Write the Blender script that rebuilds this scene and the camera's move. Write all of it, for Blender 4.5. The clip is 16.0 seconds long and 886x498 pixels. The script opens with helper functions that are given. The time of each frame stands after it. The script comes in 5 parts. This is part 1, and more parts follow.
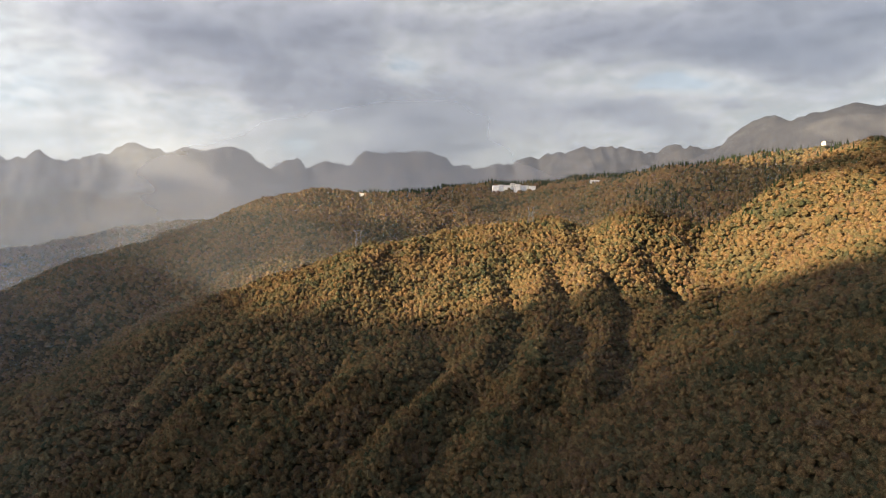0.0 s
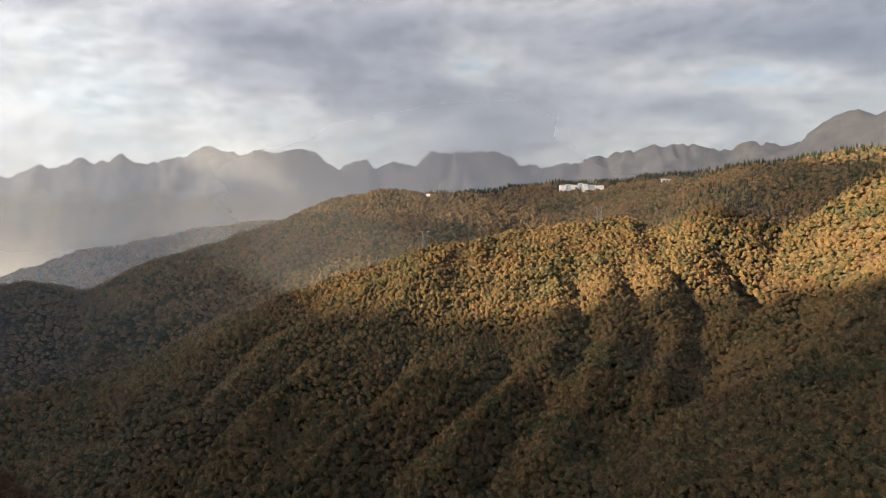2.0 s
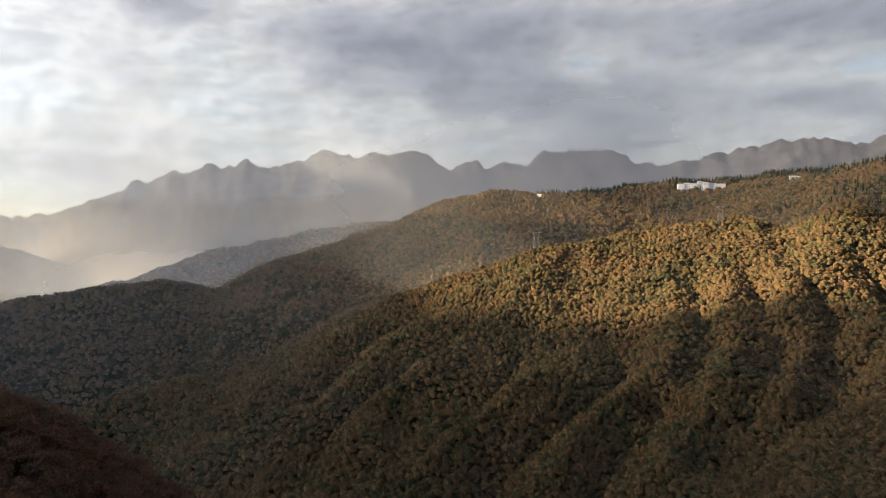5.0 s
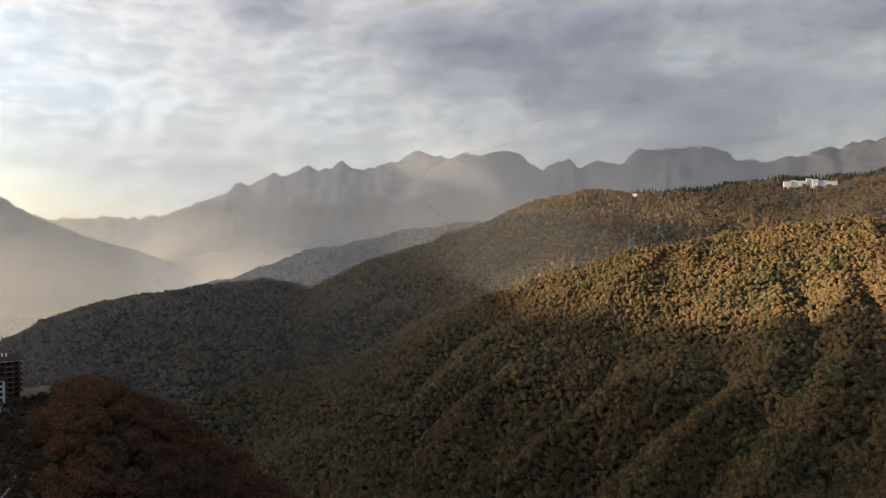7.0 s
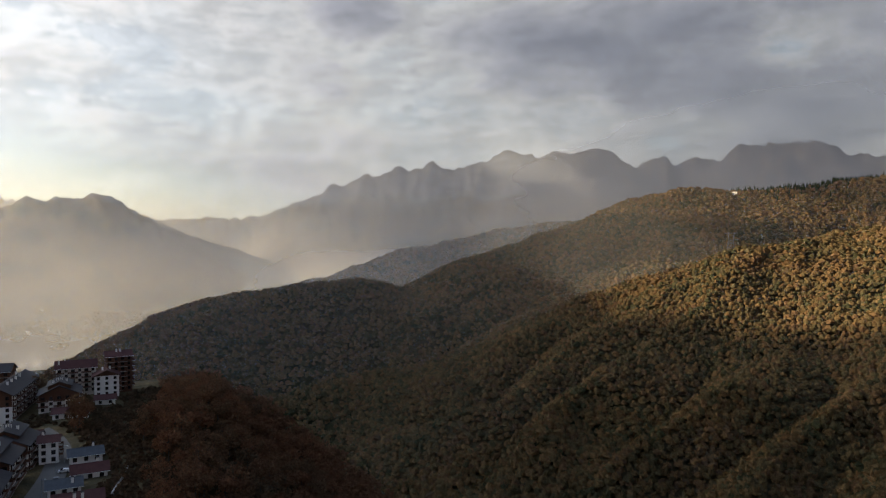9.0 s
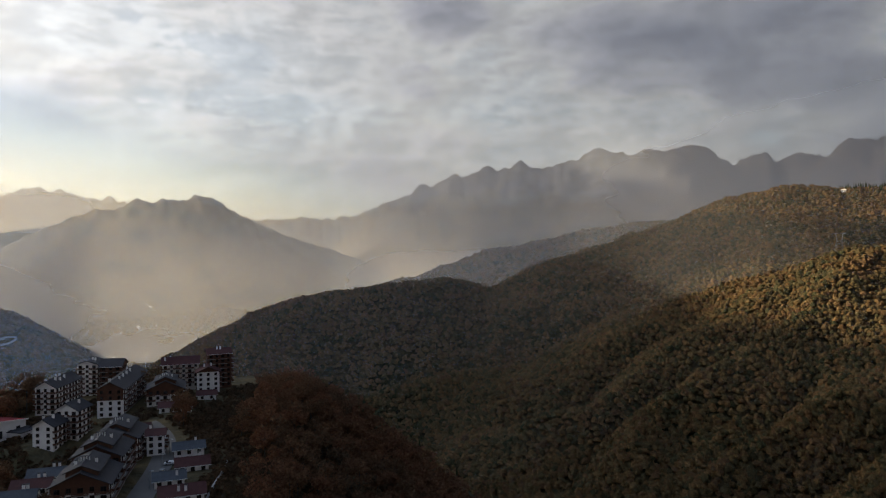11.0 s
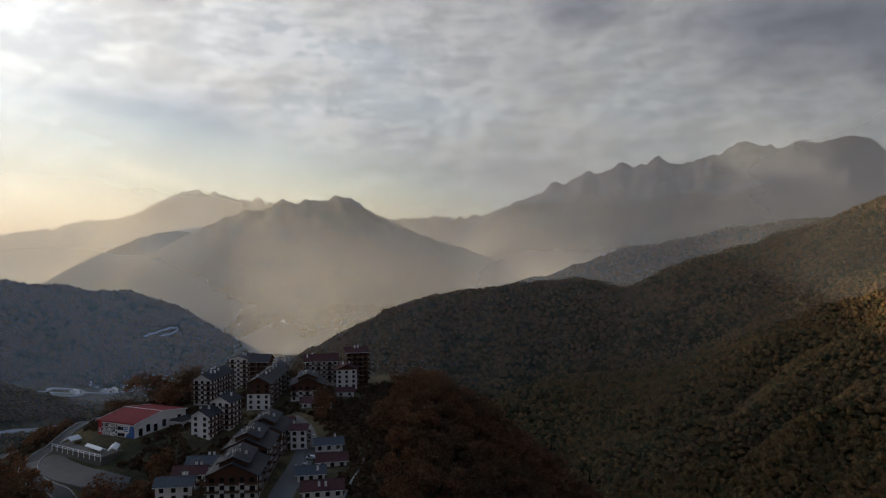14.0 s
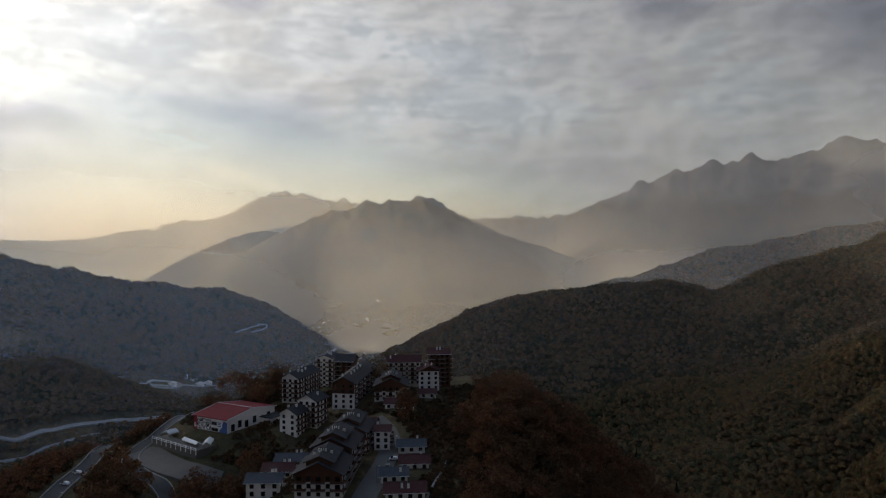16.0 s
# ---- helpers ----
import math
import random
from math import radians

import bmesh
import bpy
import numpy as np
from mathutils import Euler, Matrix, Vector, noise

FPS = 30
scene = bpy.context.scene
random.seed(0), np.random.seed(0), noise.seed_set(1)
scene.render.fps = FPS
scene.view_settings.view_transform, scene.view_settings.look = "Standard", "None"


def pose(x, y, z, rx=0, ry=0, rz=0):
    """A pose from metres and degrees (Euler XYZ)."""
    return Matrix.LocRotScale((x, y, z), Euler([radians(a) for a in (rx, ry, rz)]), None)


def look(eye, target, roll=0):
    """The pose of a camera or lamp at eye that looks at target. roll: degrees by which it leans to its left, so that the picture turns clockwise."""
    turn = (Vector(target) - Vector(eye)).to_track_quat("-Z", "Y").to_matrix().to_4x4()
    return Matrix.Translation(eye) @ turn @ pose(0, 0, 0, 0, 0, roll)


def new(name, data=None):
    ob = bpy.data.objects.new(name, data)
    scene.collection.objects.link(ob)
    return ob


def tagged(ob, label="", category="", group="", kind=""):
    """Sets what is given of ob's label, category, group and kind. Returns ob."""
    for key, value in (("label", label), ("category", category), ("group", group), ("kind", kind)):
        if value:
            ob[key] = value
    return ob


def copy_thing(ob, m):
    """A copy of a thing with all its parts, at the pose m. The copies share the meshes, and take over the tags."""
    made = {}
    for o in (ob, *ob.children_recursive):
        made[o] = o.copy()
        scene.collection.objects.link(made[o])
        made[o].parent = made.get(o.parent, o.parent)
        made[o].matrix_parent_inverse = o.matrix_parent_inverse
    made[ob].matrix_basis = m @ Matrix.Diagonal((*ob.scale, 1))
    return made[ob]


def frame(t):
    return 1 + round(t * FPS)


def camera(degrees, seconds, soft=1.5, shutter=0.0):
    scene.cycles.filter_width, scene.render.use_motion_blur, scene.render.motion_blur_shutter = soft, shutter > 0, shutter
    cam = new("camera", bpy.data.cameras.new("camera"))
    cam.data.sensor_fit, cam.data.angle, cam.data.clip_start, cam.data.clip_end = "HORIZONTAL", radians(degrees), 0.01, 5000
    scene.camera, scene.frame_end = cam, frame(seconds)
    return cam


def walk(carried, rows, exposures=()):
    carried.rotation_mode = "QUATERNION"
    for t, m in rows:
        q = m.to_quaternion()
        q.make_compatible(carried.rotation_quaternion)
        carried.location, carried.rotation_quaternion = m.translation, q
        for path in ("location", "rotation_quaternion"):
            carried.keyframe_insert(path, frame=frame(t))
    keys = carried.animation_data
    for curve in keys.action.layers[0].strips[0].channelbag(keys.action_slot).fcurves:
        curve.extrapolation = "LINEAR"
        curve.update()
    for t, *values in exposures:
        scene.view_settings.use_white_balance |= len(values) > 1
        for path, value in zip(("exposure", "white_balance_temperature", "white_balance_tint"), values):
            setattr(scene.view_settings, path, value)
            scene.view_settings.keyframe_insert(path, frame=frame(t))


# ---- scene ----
cam = camera(63.3, 16.0, soft=1.2)
# seconds, place in metres, tilt, lean and turn in degrees
PATH = [
    (0.0, 0.00, 0.00, 450.00, 89.17, 0.14, 0.00), (0.5, -0.08, 0.43, 450.38, 89.17, 0.14, 1.33),
    (1.0, -0.17, 0.84, 450.77, 89.17, 0.15, 2.65), (1.5, -0.26, 1.24, 451.17, 89.17, 0.16, 3.98),
    (2.0, -0.36, 1.62, 451.58, 89.17, 0.16, 5.26), (2.5, -0.47, 1.99, 451.99, 89.18, 0.16, 6.58),
    (3.0, -0.58, 2.35, 452.41, 89.19, 0.16, 7.89), (3.5, -0.70, 2.69, 452.83, 89.19, 0.17, 9.20),
    (6.0, -1.32, 4.19, 455.05, 89.20, 0.18, 17.73), (6.5, -1.45, 4.45, 455.51, 89.21, 0.18, 19.54),
    (7.0, -1.58, 4.69, 455.98, 89.20, 0.18, 21.35), (7.5, -1.71, 4.92, 456.45, 89.20, 0.18, 23.14),
    (8.0, -1.84, 5.14, 456.93, 89.19, 0.18, 24.93), (8.5, -1.97, 5.34, 457.41, 89.17, 0.18, 26.70),
    (9.0, -2.10, 5.53, 457.90, 89.16, 0.19, 28.49), (11.5, -2.70, 6.25, 460.39, 89.12, 0.19, 37.26),
    (12.0, -2.81, 6.35, 460.90, 89.10, 0.20, 39.02), (12.5, -2.91, 6.44, 461.41, 89.08, 0.20, 40.76),
    (13.0, -3.00, 6.52, 461.92, 89.06, 0.20, 42.50), (13.5, -3.09, 6.58, 462.44, 89.04, 0.20, 44.24),
    (14.0, -3.18, 6.62, 462.96, 89.02, 0.20, 45.98), (14.5, -3.25, 6.66, 463.49, 89.01, 0.19, 47.75),
    (15.0, -3.32, 6.67, 464.01, 89.01, 0.18, 49.48), (15.5, -3.38, 6.68, 464.54, 89.00, 0.17, 51.07),
    (16.0, -3.42, 6.67, 465.07, 88.99, 0.17, 52.51),
]
# the clip's camera closes down as the bright western sky comes into view
EXPOSURES = [(0.0, 2.2), (3.5, 2.15), (7.0, 1.85), (9.0, 1.58), (12.5, 1.19), (16.0, 0.86)]
walk(cam, [(t, pose(x, y, z, rx, ry, rz)) for t, x, y, z, rx, ry, rz in PATH], EXPOSURES)

# openings of the cloud layer across the sun's direction: sideways, upward, half-width, half-height in metres, clearness
GAPS = [(1310, 555, 225, 230, 1.0), (1440, 440, 150, 120, 0.9), (1010, 800, 290, 150, 0.8), (1930, 620, 220, 120, 0.85), (1350, 1065, 270, 34, 0.9),
        (1750, 740, 450, 320, 0.34), (2600, -455, 190, 50, 1.0)]
# banks and thin places of the cloud layer: degrees left of north, degrees high, half-width, half-height, density
BANKS = [(15, 15.7, 8.3, 1.6, 0.13), (6, 13.6, 4.0, 1.0, 0.09), (-12, 15.5, 10.8, 1.6, 0.09), (-28, 14.1, 7.2, 2.2, 0.10), (-18, 9.8, 6.1, 0.9, 0.15),
         (-3, 7.7, 5.4, 0.6, 0.08), (65, 5.1, 17.3, 0.9, 0.10), (67, 10.1, 13.7, 1.4, 0.07), (26, 12.1, 8.3, 2.2, 0.10), (80, 15.2, 4.7, 1.0, 0.12),
         (5, 11.4, 9.0, 1.6, 0.10), (48, 13.9, 3.4, 2.2, -0.13), (73, 14.4, 8.3, 2.2, -0.14), (-1, 13.7, 1.3, 0.9, -0.14),
         (30, 13.6, 3.2, 2.2, -0.12), (8, 7.1, 2.2, 0.6, -0.12), (-23, 11.4, 5.0, 1.8, -0.13), (44, 9.6, 10.8, 1.3, -0.06)]

# ---- sky and sun: low warm sun behind a broken cloud layer ----
SUN_TURN, SUN_HIGH = 108.0, 22.0  # degrees left of north, degrees above the horizon
SUN = Vector((-math.sin(radians(SUN_TURN)) * math.cos(radians(SUN_HIGH)), math.cos(radians(SUN_TURN)) * math.cos(radians(SUN_HIGH)), math.sin(radians(SUN_HIGH))))
world = bpy.data.worlds.new("sky")
scene.world = world
world.use_nodes = True
wt = world.node_tree
sky = wt.nodes.new("ShaderNodeTexSky")
sky.sky_type, sky.sun_disc = "NISHITA", False
sky.sun_elevation, sky.sun_rotation = radians(SUN_HIGH), radians(-SUN_TURN)
wt.links.new(sky.outputs[0], wt.nodes["Background"].inputs[0])
wt.nodes["Background"].inputs[1].default_value = 0.05
sun_lamp = bpy.data.lights.new("sun", "SUN")
sun_lamp.energy, sun_lamp.angle, sun_lamp.color = 5.0, radians(0.5), (1.0, 0.79, 0.50)
new("sun", sun_lamp).matrix_world = look(SUN * 100, (0, 0, 0))


# ---- node helpers ----
class Shade:
    """A node material under construction: every method adds nodes and returns a socket."""

    def __init__(self, name):
        self.mat = bpy.data.materials.new(name)
        self.mat.use_nodes = True
        self.tree = self.mat.node_tree
        self.tree.nodes.clear()
        self.out = self.tree.nodes.new("ShaderNodeOutputMaterial")

    def put(self, sock, value):
        if hasattr(value, "links"):
            self.tree.links.new(value, sock)
        elif isinstance(value, (tuple, list)) and sock.type == "RGBA":
            sock.default_value = (*value[:3], 1)
        else:
            sock.default_value = value

    def node(self, kind, *values, **named):
        n = self.tree.nodes.new("ShaderNode" + kind)
        for key, value in named.items():
            self.put(n.inputs[key.replace("_", " ")], value)
        for sock, value in zip(n.inputs, values):
            if value is not None:
                self.put(sock, value)
        return n

    def math(self, op, a, b=0.0, c=0.0, clamp=False):
        n = self.tree.nodes.new("ShaderNodeMath")
        n.operation, n.use_clamp = op, clamp
        for sock, value in zip(n.inputs, (a, b, c)):
            self.put(sock, value)
        return n.outputs[0]

    def vec(self, op, a, b=(0, 0, 0)):
        n = self.tree.nodes.new("ShaderNodeVectorMath")
        n.operation = op
        self.put(n.inputs[0], a)
        self.put(n.inputs[1], b)
        return n.outputs["Value"] if op in ("DOT_PRODUCT", "LENGTH", "DISTANCE") else n.outputs[0]

    def split(self, v):
        return self.node("SeparateXYZ", v).outputs

    def join(self, x, y, z):
        return self.node("CombineXYZ", x, y, z).outputs[0]

    def mix(self, f, a, b, blend="MIX"):
        n = self.tree.nodes.new("ShaderNodeMix")
        n.data_type, n.blend_type = "RGBA", blend
        self.put(n.inputs[0], f)
        self.put(n.inputs[6], a)
        self.put(n.inputs[7], b)
        return n.outputs[2]

    def step(self, x, lo, hi, a=0.0, b=1.0):
        n = self.tree.nodes.new("ShaderNodeMapRange")
        n.interpolation_type = "SMOOTHSTEP"
        for sock, value in zip(n.inputs, (x, lo, hi, a, b)):
            self.put(sock, value)
        return n.outputs[0]

    def ramp(self, f, *stops):
        n = self.tree.nodes.new("ShaderNodeValToRGB")
        e = n.color_ramp.elements
        while len(e) < len(stops):
            e.new(0.5)
        for el, (at, colour) in zip(e, stops):
            el.position, el.color = at, (*colour, 1)
        self.put(n.inputs[0], f)
        return n.outputs[0]

    def noise(self, v, scale, detail=4.0, rough=0.55, warp=0.0):
        n = self.tree.nodes.new("ShaderNodeTexNoise")
        for key, value in (("Vector", v), ("Scale", scale), ("Detail", detail), ("Roughness", rough), ("Distortion", warp)):
            self.put(n.inputs[key], value)
        return n.outputs[0]

    def place(self):
        return self.node("NewGeometry").outputs["Position"]

    def local(self):
        return self.node("TexCoord").outputs["Object"]

    def island(self):
        return self.node("NewGeometry").outputs["Random Per Island"]

    def each(self):
        return self.node("ObjectInfo").outputs["Random"]

    def bump(self, h, strength=0.3, distance=0.05):
        return self.node("Bump", Strength=strength, Distance=distance, Height=h).outputs[0]

    def surface(self, base, rough=0.8, metal=0.0, normal=None, spec=0.3):
        b = self.node("BsdfPrincipled")
        self.put(b.inputs["Base Color"], base)
        self.put(b.inputs["Roughness"], rough)
        self.put(b.inputs["Metallic"], metal)
        self.put(b.inputs["Specular IOR Level"], spec)
        if normal is not None:
            self.put(b.inputs["Normal"], normal)
        return self.done(b.outputs[0])

    def done(self, shader):
        self.tree.links.new(shader, self.out.inputs[0])
        return self.mat


def link_mesh(name, verts, faces, material, smooth=False):
    """A mesh object from arrays of vertices and of equally long faces."""
    verts, faces = np.asarray(verts, np.float32), np.asarray(faces, np.int32)
    me = bpy.data.meshes.new(name)
    me.vertices.add(len(verts))
    me.vertices.foreach_set("co", verts.ravel())
    k = faces.shape[1]
    me.loops.add(faces.size)
    me.loops.foreach_set("vertex_index", faces.ravel())
    me.polygons.add(len(faces))
    me.polygons.foreach_set("loop_start", np.arange(0, faces.size, k, dtype=np.int32))
    me.polygons.foreach_set("loop_total", np.full(len(faces), k, np.int32))
    me.polygons.foreach_set("use_smooth", np.full(len(faces), smooth))
    me.update(calc_edges=True)
    me.validate()
    me.materials.append(material)
    return new(name, me)


# ---- the cloud layer: a shallow vault, thin in places, through which the sun falls on the slopes ----
CLOUD_TOP, CLOUD_WIDE, CLOUD_BASE = 1650.0, 4960.0, 400.0
m = Shade("cloud")
way = m.vec("NORMALIZE", m.vec("SUBTRACT", m.place(), (0, 0, 450)))
dx, dy, dz = m.split(way)
high = m.math("ADD", m.math("MAXIMUM", dz, 0.0), 0.16)
flat = m.join(m.math("DIVIDE", dx, high), m.math("DIVIDE", dy, high), 0.0)
puff = m.vec("MULTIPLY", way, (1.0, 1.0, 2.2))
big = m.noise(puff, 3.6, 2, 0.45, 0.1)


def heaps(v):
    """Rounded heads of cloud at several sizes."""
    n = m.tree.nodes.new("ShaderNodeTexVoronoi")
    n.feature = "SMOOTH_F1"
    for key, value in (("Scale", 7.0), ("Detail", 2.5), ("Roughness", 0.55), ("Lacunarity", 2.3), ("Smoothness", 0.7)):
        n.inputs[key].default_value = value
    swirl = m.tree.nodes.new("ShaderNodeTexNoise")
    swirl.inputs["Scale"].default_value, swirl.inputs["Detail"].default_value = 9.0, 4.0
    m.put(swirl.inputs["Vector"], v)
    m.put(n.inputs["Vector"], m.vec("ADD", v, m.vec("MULTIPLY", m.vec("SUBTRACT", swirl.outputs[1], (0.5, 0.5, 0.5)), (0.10, 0.10, 0.06))))
    head = m.math("SUBTRACT", 0.95, n.outputs[0])
    soft = m.noise(v, 9.0, 9, 0.56, 0.1)
    return m.math("ADD", m.math("MULTIPLY", head, 0.5), m.math("MULTIPLY", soft, 0.5))


fine = heaps(puff)
sunward = tuple(Vector((SUN.x, SUN.y, SUN.z + 0.5)).normalized() * 0.022)
rim = m.math("SUBTRACT", fine, heaps(m.vec("ADD", puff, sunward)))
fine = m.math("ADD", m.math("MULTIPLY", fine, 0.8), m.math("MULTIPLY", m.noise(m.vec("ADD", flat, (7.3, 2.1, 0.0)), 1.8, 7, 0.6, 0.2), 0.2))
body = m.math("ADD", m.math("MULTIPLY_ADD", big, 0.60, 0.02), m.math("MULTIPLY_ADD", fine, 0.40, 0.015))
warp = m.math("SUBTRACT", fine, 0.5)
turn = m.math("ADD", m.math("MULTIPLY", m.math("ARCTAN2", m.math("MULTIPLY", dx, -1.0), dy), 57.3), m.math("MULTIPLY", warp, 16.0))
tilt = m.math("ADD", m.math("MULTIPLY", m.math("ARCSINE", dz), 57.3), m.math("MULTIPLY", m.math("SUBTRACT", big, 0.5), 8.0))
for at, up, wide, tall, amount in BANKS:
    u = m.math("DIVIDE", m.math("SUBTRACT", turn, at), wide)
    v = m.math("DIVIDE", m.math("SUBTRACT", tilt, up), tall)
    bank = m.math("EXPONENT", m.math("MULTIPLY", m.math("ADD", m.math("MULTIPLY", u, u), m.math("MULTIPLY", v, v)), -0.8))
    body = m.math("MULTIPLY_ADD", bank, amount * 1.4, body)
body = m.math("MULTIPLY_ADD", body, 1.35, -0.185)
toward = m.vec("DOT_PRODUCT", way, tuple(SUN))
glow = m.math("POWER", m.math("MAXIMUM", toward, 0.0), 12.0)
# openings along the sun's direction, over the lit slopes
side = Vector((math.cos(radians(SUN_TURN)), math.sin(radians(SUN_TURN)), 0.0))
rise = SUN.cross(side).normalized()
if rise.z < 0:
    rise = -rise
wob = m.math("MULTIPLY", m.math("ADD", warp, m.math("SUBTRACT", m.noise(flat, 7.0, 6, 0.65), 0.5)), 170.0)
sa = m.math("ADD", m.vec("DOT_PRODUCT", m.place(), tuple(side)), wob)
sb = m.math("ADD", m.vec("DOT_PRODUCT", m.place(), tuple(rise)), m.math("MULTIPLY", wob, 0.25))
gap = None
for a, b, wa, wb, through_it in GAPS:
    q = m.math("ADD", m.math("POWER", m.math("ABSOLUTE", m.math("DIVIDE", m.math("SUBTRACT", sa, a), wa)), 2.0),
               m.math("POWER", m.math("ABSOLUTE", m.math("DIVIDE", m.math("SUBTRACT", sb, b), wb)), 2.0))
    g = m.step(q, 1.5, 0.6, 0.0, through_it)
    gap = g if gap is None else m.math("MAXIMUM", gap, g)
shade_grey = m.ramp(body, (0.34, (0.164, 0.166, 0.168)), (0.43, (0.168, 0.164, 0.160)), (0.485, (0.156, 0.152, 0.154)), (0.53, (0.128, 0.125, 0.132)), (0.64, (0.100, 0.098, 0.107)), (0.78, (0.076, 0.075, 0.085)))
low = m.step(dz, 0.17, 0.02)
west = m.step(toward, 0.3, 0.95)
shade_grey = m.mix(m.math("MULTIPLY", m.math("MULTIPLY", low, west), 0.6), shade_grey, (0.205, 0.195, 0.175))
glow = m.math("POWER", m.math("MAXIMUM", toward, 0.0), 5.0)
north = m.math("POWER", m.math("MAXIMUM", m.vec("DOT_PRODUCT", way, (-0.80, 0.58, 0.15)), 0.0), 6.0)
lit = m.math("ADD", m.math("MULTIPLY_ADD", north, 0.55, 0.76), m.math("MULTIPLY", m.math("MINIMUM", glow, 0.62), 3.9))
# sunlit rims put into the emission, from the heads' sunward side
lit = m.math("MULTIPLY", lit, m.step(rim, -0.16, 0.16, 0.82, 1.15))
colour = m.mix(m.math("MULTIPLY", m.math("MULTIPLY", glow, 0.8), m.step(body, 0.60, 0.44)), shade_grey, (0.28, 0.266, 0.242))
# overhead and unseen, the cloud is darkened and blued to shape the light
colour = m.vec("MULTIPLY", colour, m.mix(m.step(dz, 0.36, 0.62), (1.0, 1.0, 1.0), (0.38, 0.56, 0.92)))
emit = m.node("Emission", m.vec("MULTIPLY", colour, m.join(lit, lit, lit)), 1.0).outputs[0]
thin = m.step(body, 0.34, 0.25)
# cloud thinned by region so added sun reaches the slopes and far haze
valley = m.math("MULTIPLY_ADD", m.step(sb, 150.0, -350.0, 0.0, 0.62), m.step(sa, 1500.0, 2300.0), m.step(sa, 2050.0, 2900.0, 0.02, 0.10))
veil = m.math("MULTIPLY", m.step(sb, 90.0, 230.0), m.step(sa, 650.0, 1000.0, 0.005, 0.14))
clear = m.math("MAXIMUM", m.math("MAXIMUM", gap, m.math("MULTIPLY", thin, 0.3)), m.math("MAXIMUM", valley, veil))
m.done(m.node("MixShader", clear, emit, m.node("BsdfTransparent").outputs[0]).outputs[0])
m.mat.cycles.emission_sampling = "NONE"
CLOUD = m.mat
ca, cr = np.meshgrid(np.linspace(0, 2 * np.pi, 180, endpoint=False), np.sin(np.linspace(0.004, np.pi / 2, 50)))
cv = np.stack([np.cos(ca) * cr * CLOUD_WIDE, np.sin(ca) * cr * CLOUD_WIDE, CLOUD_BASE + CLOUD_TOP * np.sqrt(np.maximum(1 - cr * cr, 0))], -1).reshape(-1, 3)


def ring_faces(rows, cols):
    i, j = np.meshgrid(np.arange(rows - 1), np.arange(cols), indexing="ij")
    k = (j + 1) % cols
    return np.stack([i * cols + j, i * cols + k, (i + 1) * cols + k, (i + 1) * cols + j], -1).reshape(-1, 4)


tagged(link_mesh("cloud_layer", cv, ring_faces(50, 180), CLOUD, True), "broken grey cloud layer with bright gaps over the mountains", "clouds", kind="structure")

# ---- materials of the land ----
m = Shade("ground_cover")
pos = m.place()
px_, py_, pz_ = m.split(pos)
patch = m.noise(pos, 0.006, 5)
grain = m.noise(pos, 0.09, 4, 0.65)
wood = m.ramp(grain, (0.3, (0.052, 0.045, 0.026)), (0.5, (0.090, 0.070, 0.036)), (0.66, (0.125, 0.088, 0.040)))
green = m.ramp(grain, (0.3, (0.030, 0.034, 0.018)), (0.7, (0.062, 0.062, 0.028)))
cover = m.mix(m.step(patch, 0.5, 0.66), wood, green)
# bare high ground, its colour also paled and cooled for lost haze
alp = m.ramp(m.noise(pos, 0.012, 7, 0.65), (0.35, (0.125, 0.128, 0.145)), (0.5, (0.150, 0.150, 0.164)), (0.68, (0.190, 0.186, 0.194)))
cover = m.mix(m.step(m.math("ADD", pz_, m.math("MULTIPLY", patch, 160.0)), 690.0, 830.0), cover, alp)
LAND = m.surface(cover, 0.95, 0.0, m.bump(grain, 0.9, 5.0), 0.1)


def leaf_material(name, stops, rough=0.75, each=False):
    m = Shade(name)
    pos = m.place()
    own = m.tree.nodes.new("ShaderNodeAttribute")
    own.attribute_name = "tint"
    pick = m.math("ADD", m.math("MULTIPLY", m.each() if each else own.outputs["Fac"], 0.40), m.math("MULTIPLY", m.noise(pos, 0.009, 4, 0.62), 0.98))
    pick = m.math("ADD", pick, m.math("MULTIPLY", m.math("SUBTRACT", m.island(), 0.5), 0.16))
    pick = m.math("SUBTRACT", pick, 0.19)
    tint = m.ramp(pick, *stops)
    fleck = m.noise(pos, 0.85, 4, 0.7)
    tint = m.mix(0.8, tint, m.ramp(fleck, (0.36, (0.50, 0.48, 0.46)), (0.64, (1.38, 1.36, 1.30))), "MULTIPLY")
    d = m.node("BsdfDiffuse", tint, 1.0, m.bump(fleck, 1.0, 1.6)).outputs[0]
    t = m.node("BsdfTranslucent", tint).outputs[0]
    return m.done(m.node("MixShader", 0.25, d, t).outputs[0])


BEECH = leaf_material("autumn_leaves", [(0.10, (0.056, 0.066, 0.038)), (0.26, (0.088, 0.086, 0.047)), (0.38, (0.130, 0.106, 0.056)), (0.50, (0.174, 0.126, 0.062)),
                                        (0.62, (0.204, 0.130, 0.062)), (0.74, (0.170, 0.105, 0.060)), (0.85, (0.122, 0.096, 0.066)), (0.96, (0.218, 0.160, 0.068))])
RUST = leaf_material("rust_leaves", [(0.1, (0.112, 0.090, 0.060)), (0.4, (0.190, 0.112, 0.066)), (0.7, (0.235, 0.110, 0.064)), (0.95, (0.300, 0.176, 0.074))], each=True)
BUSH = leaf_material("bush_leaves", [(0.1, (0.070, 0.060, 0.038)), (0.5, (0.105, 0.070, 0.044)), (0.9, (0.130, 0.078, 0.046))])
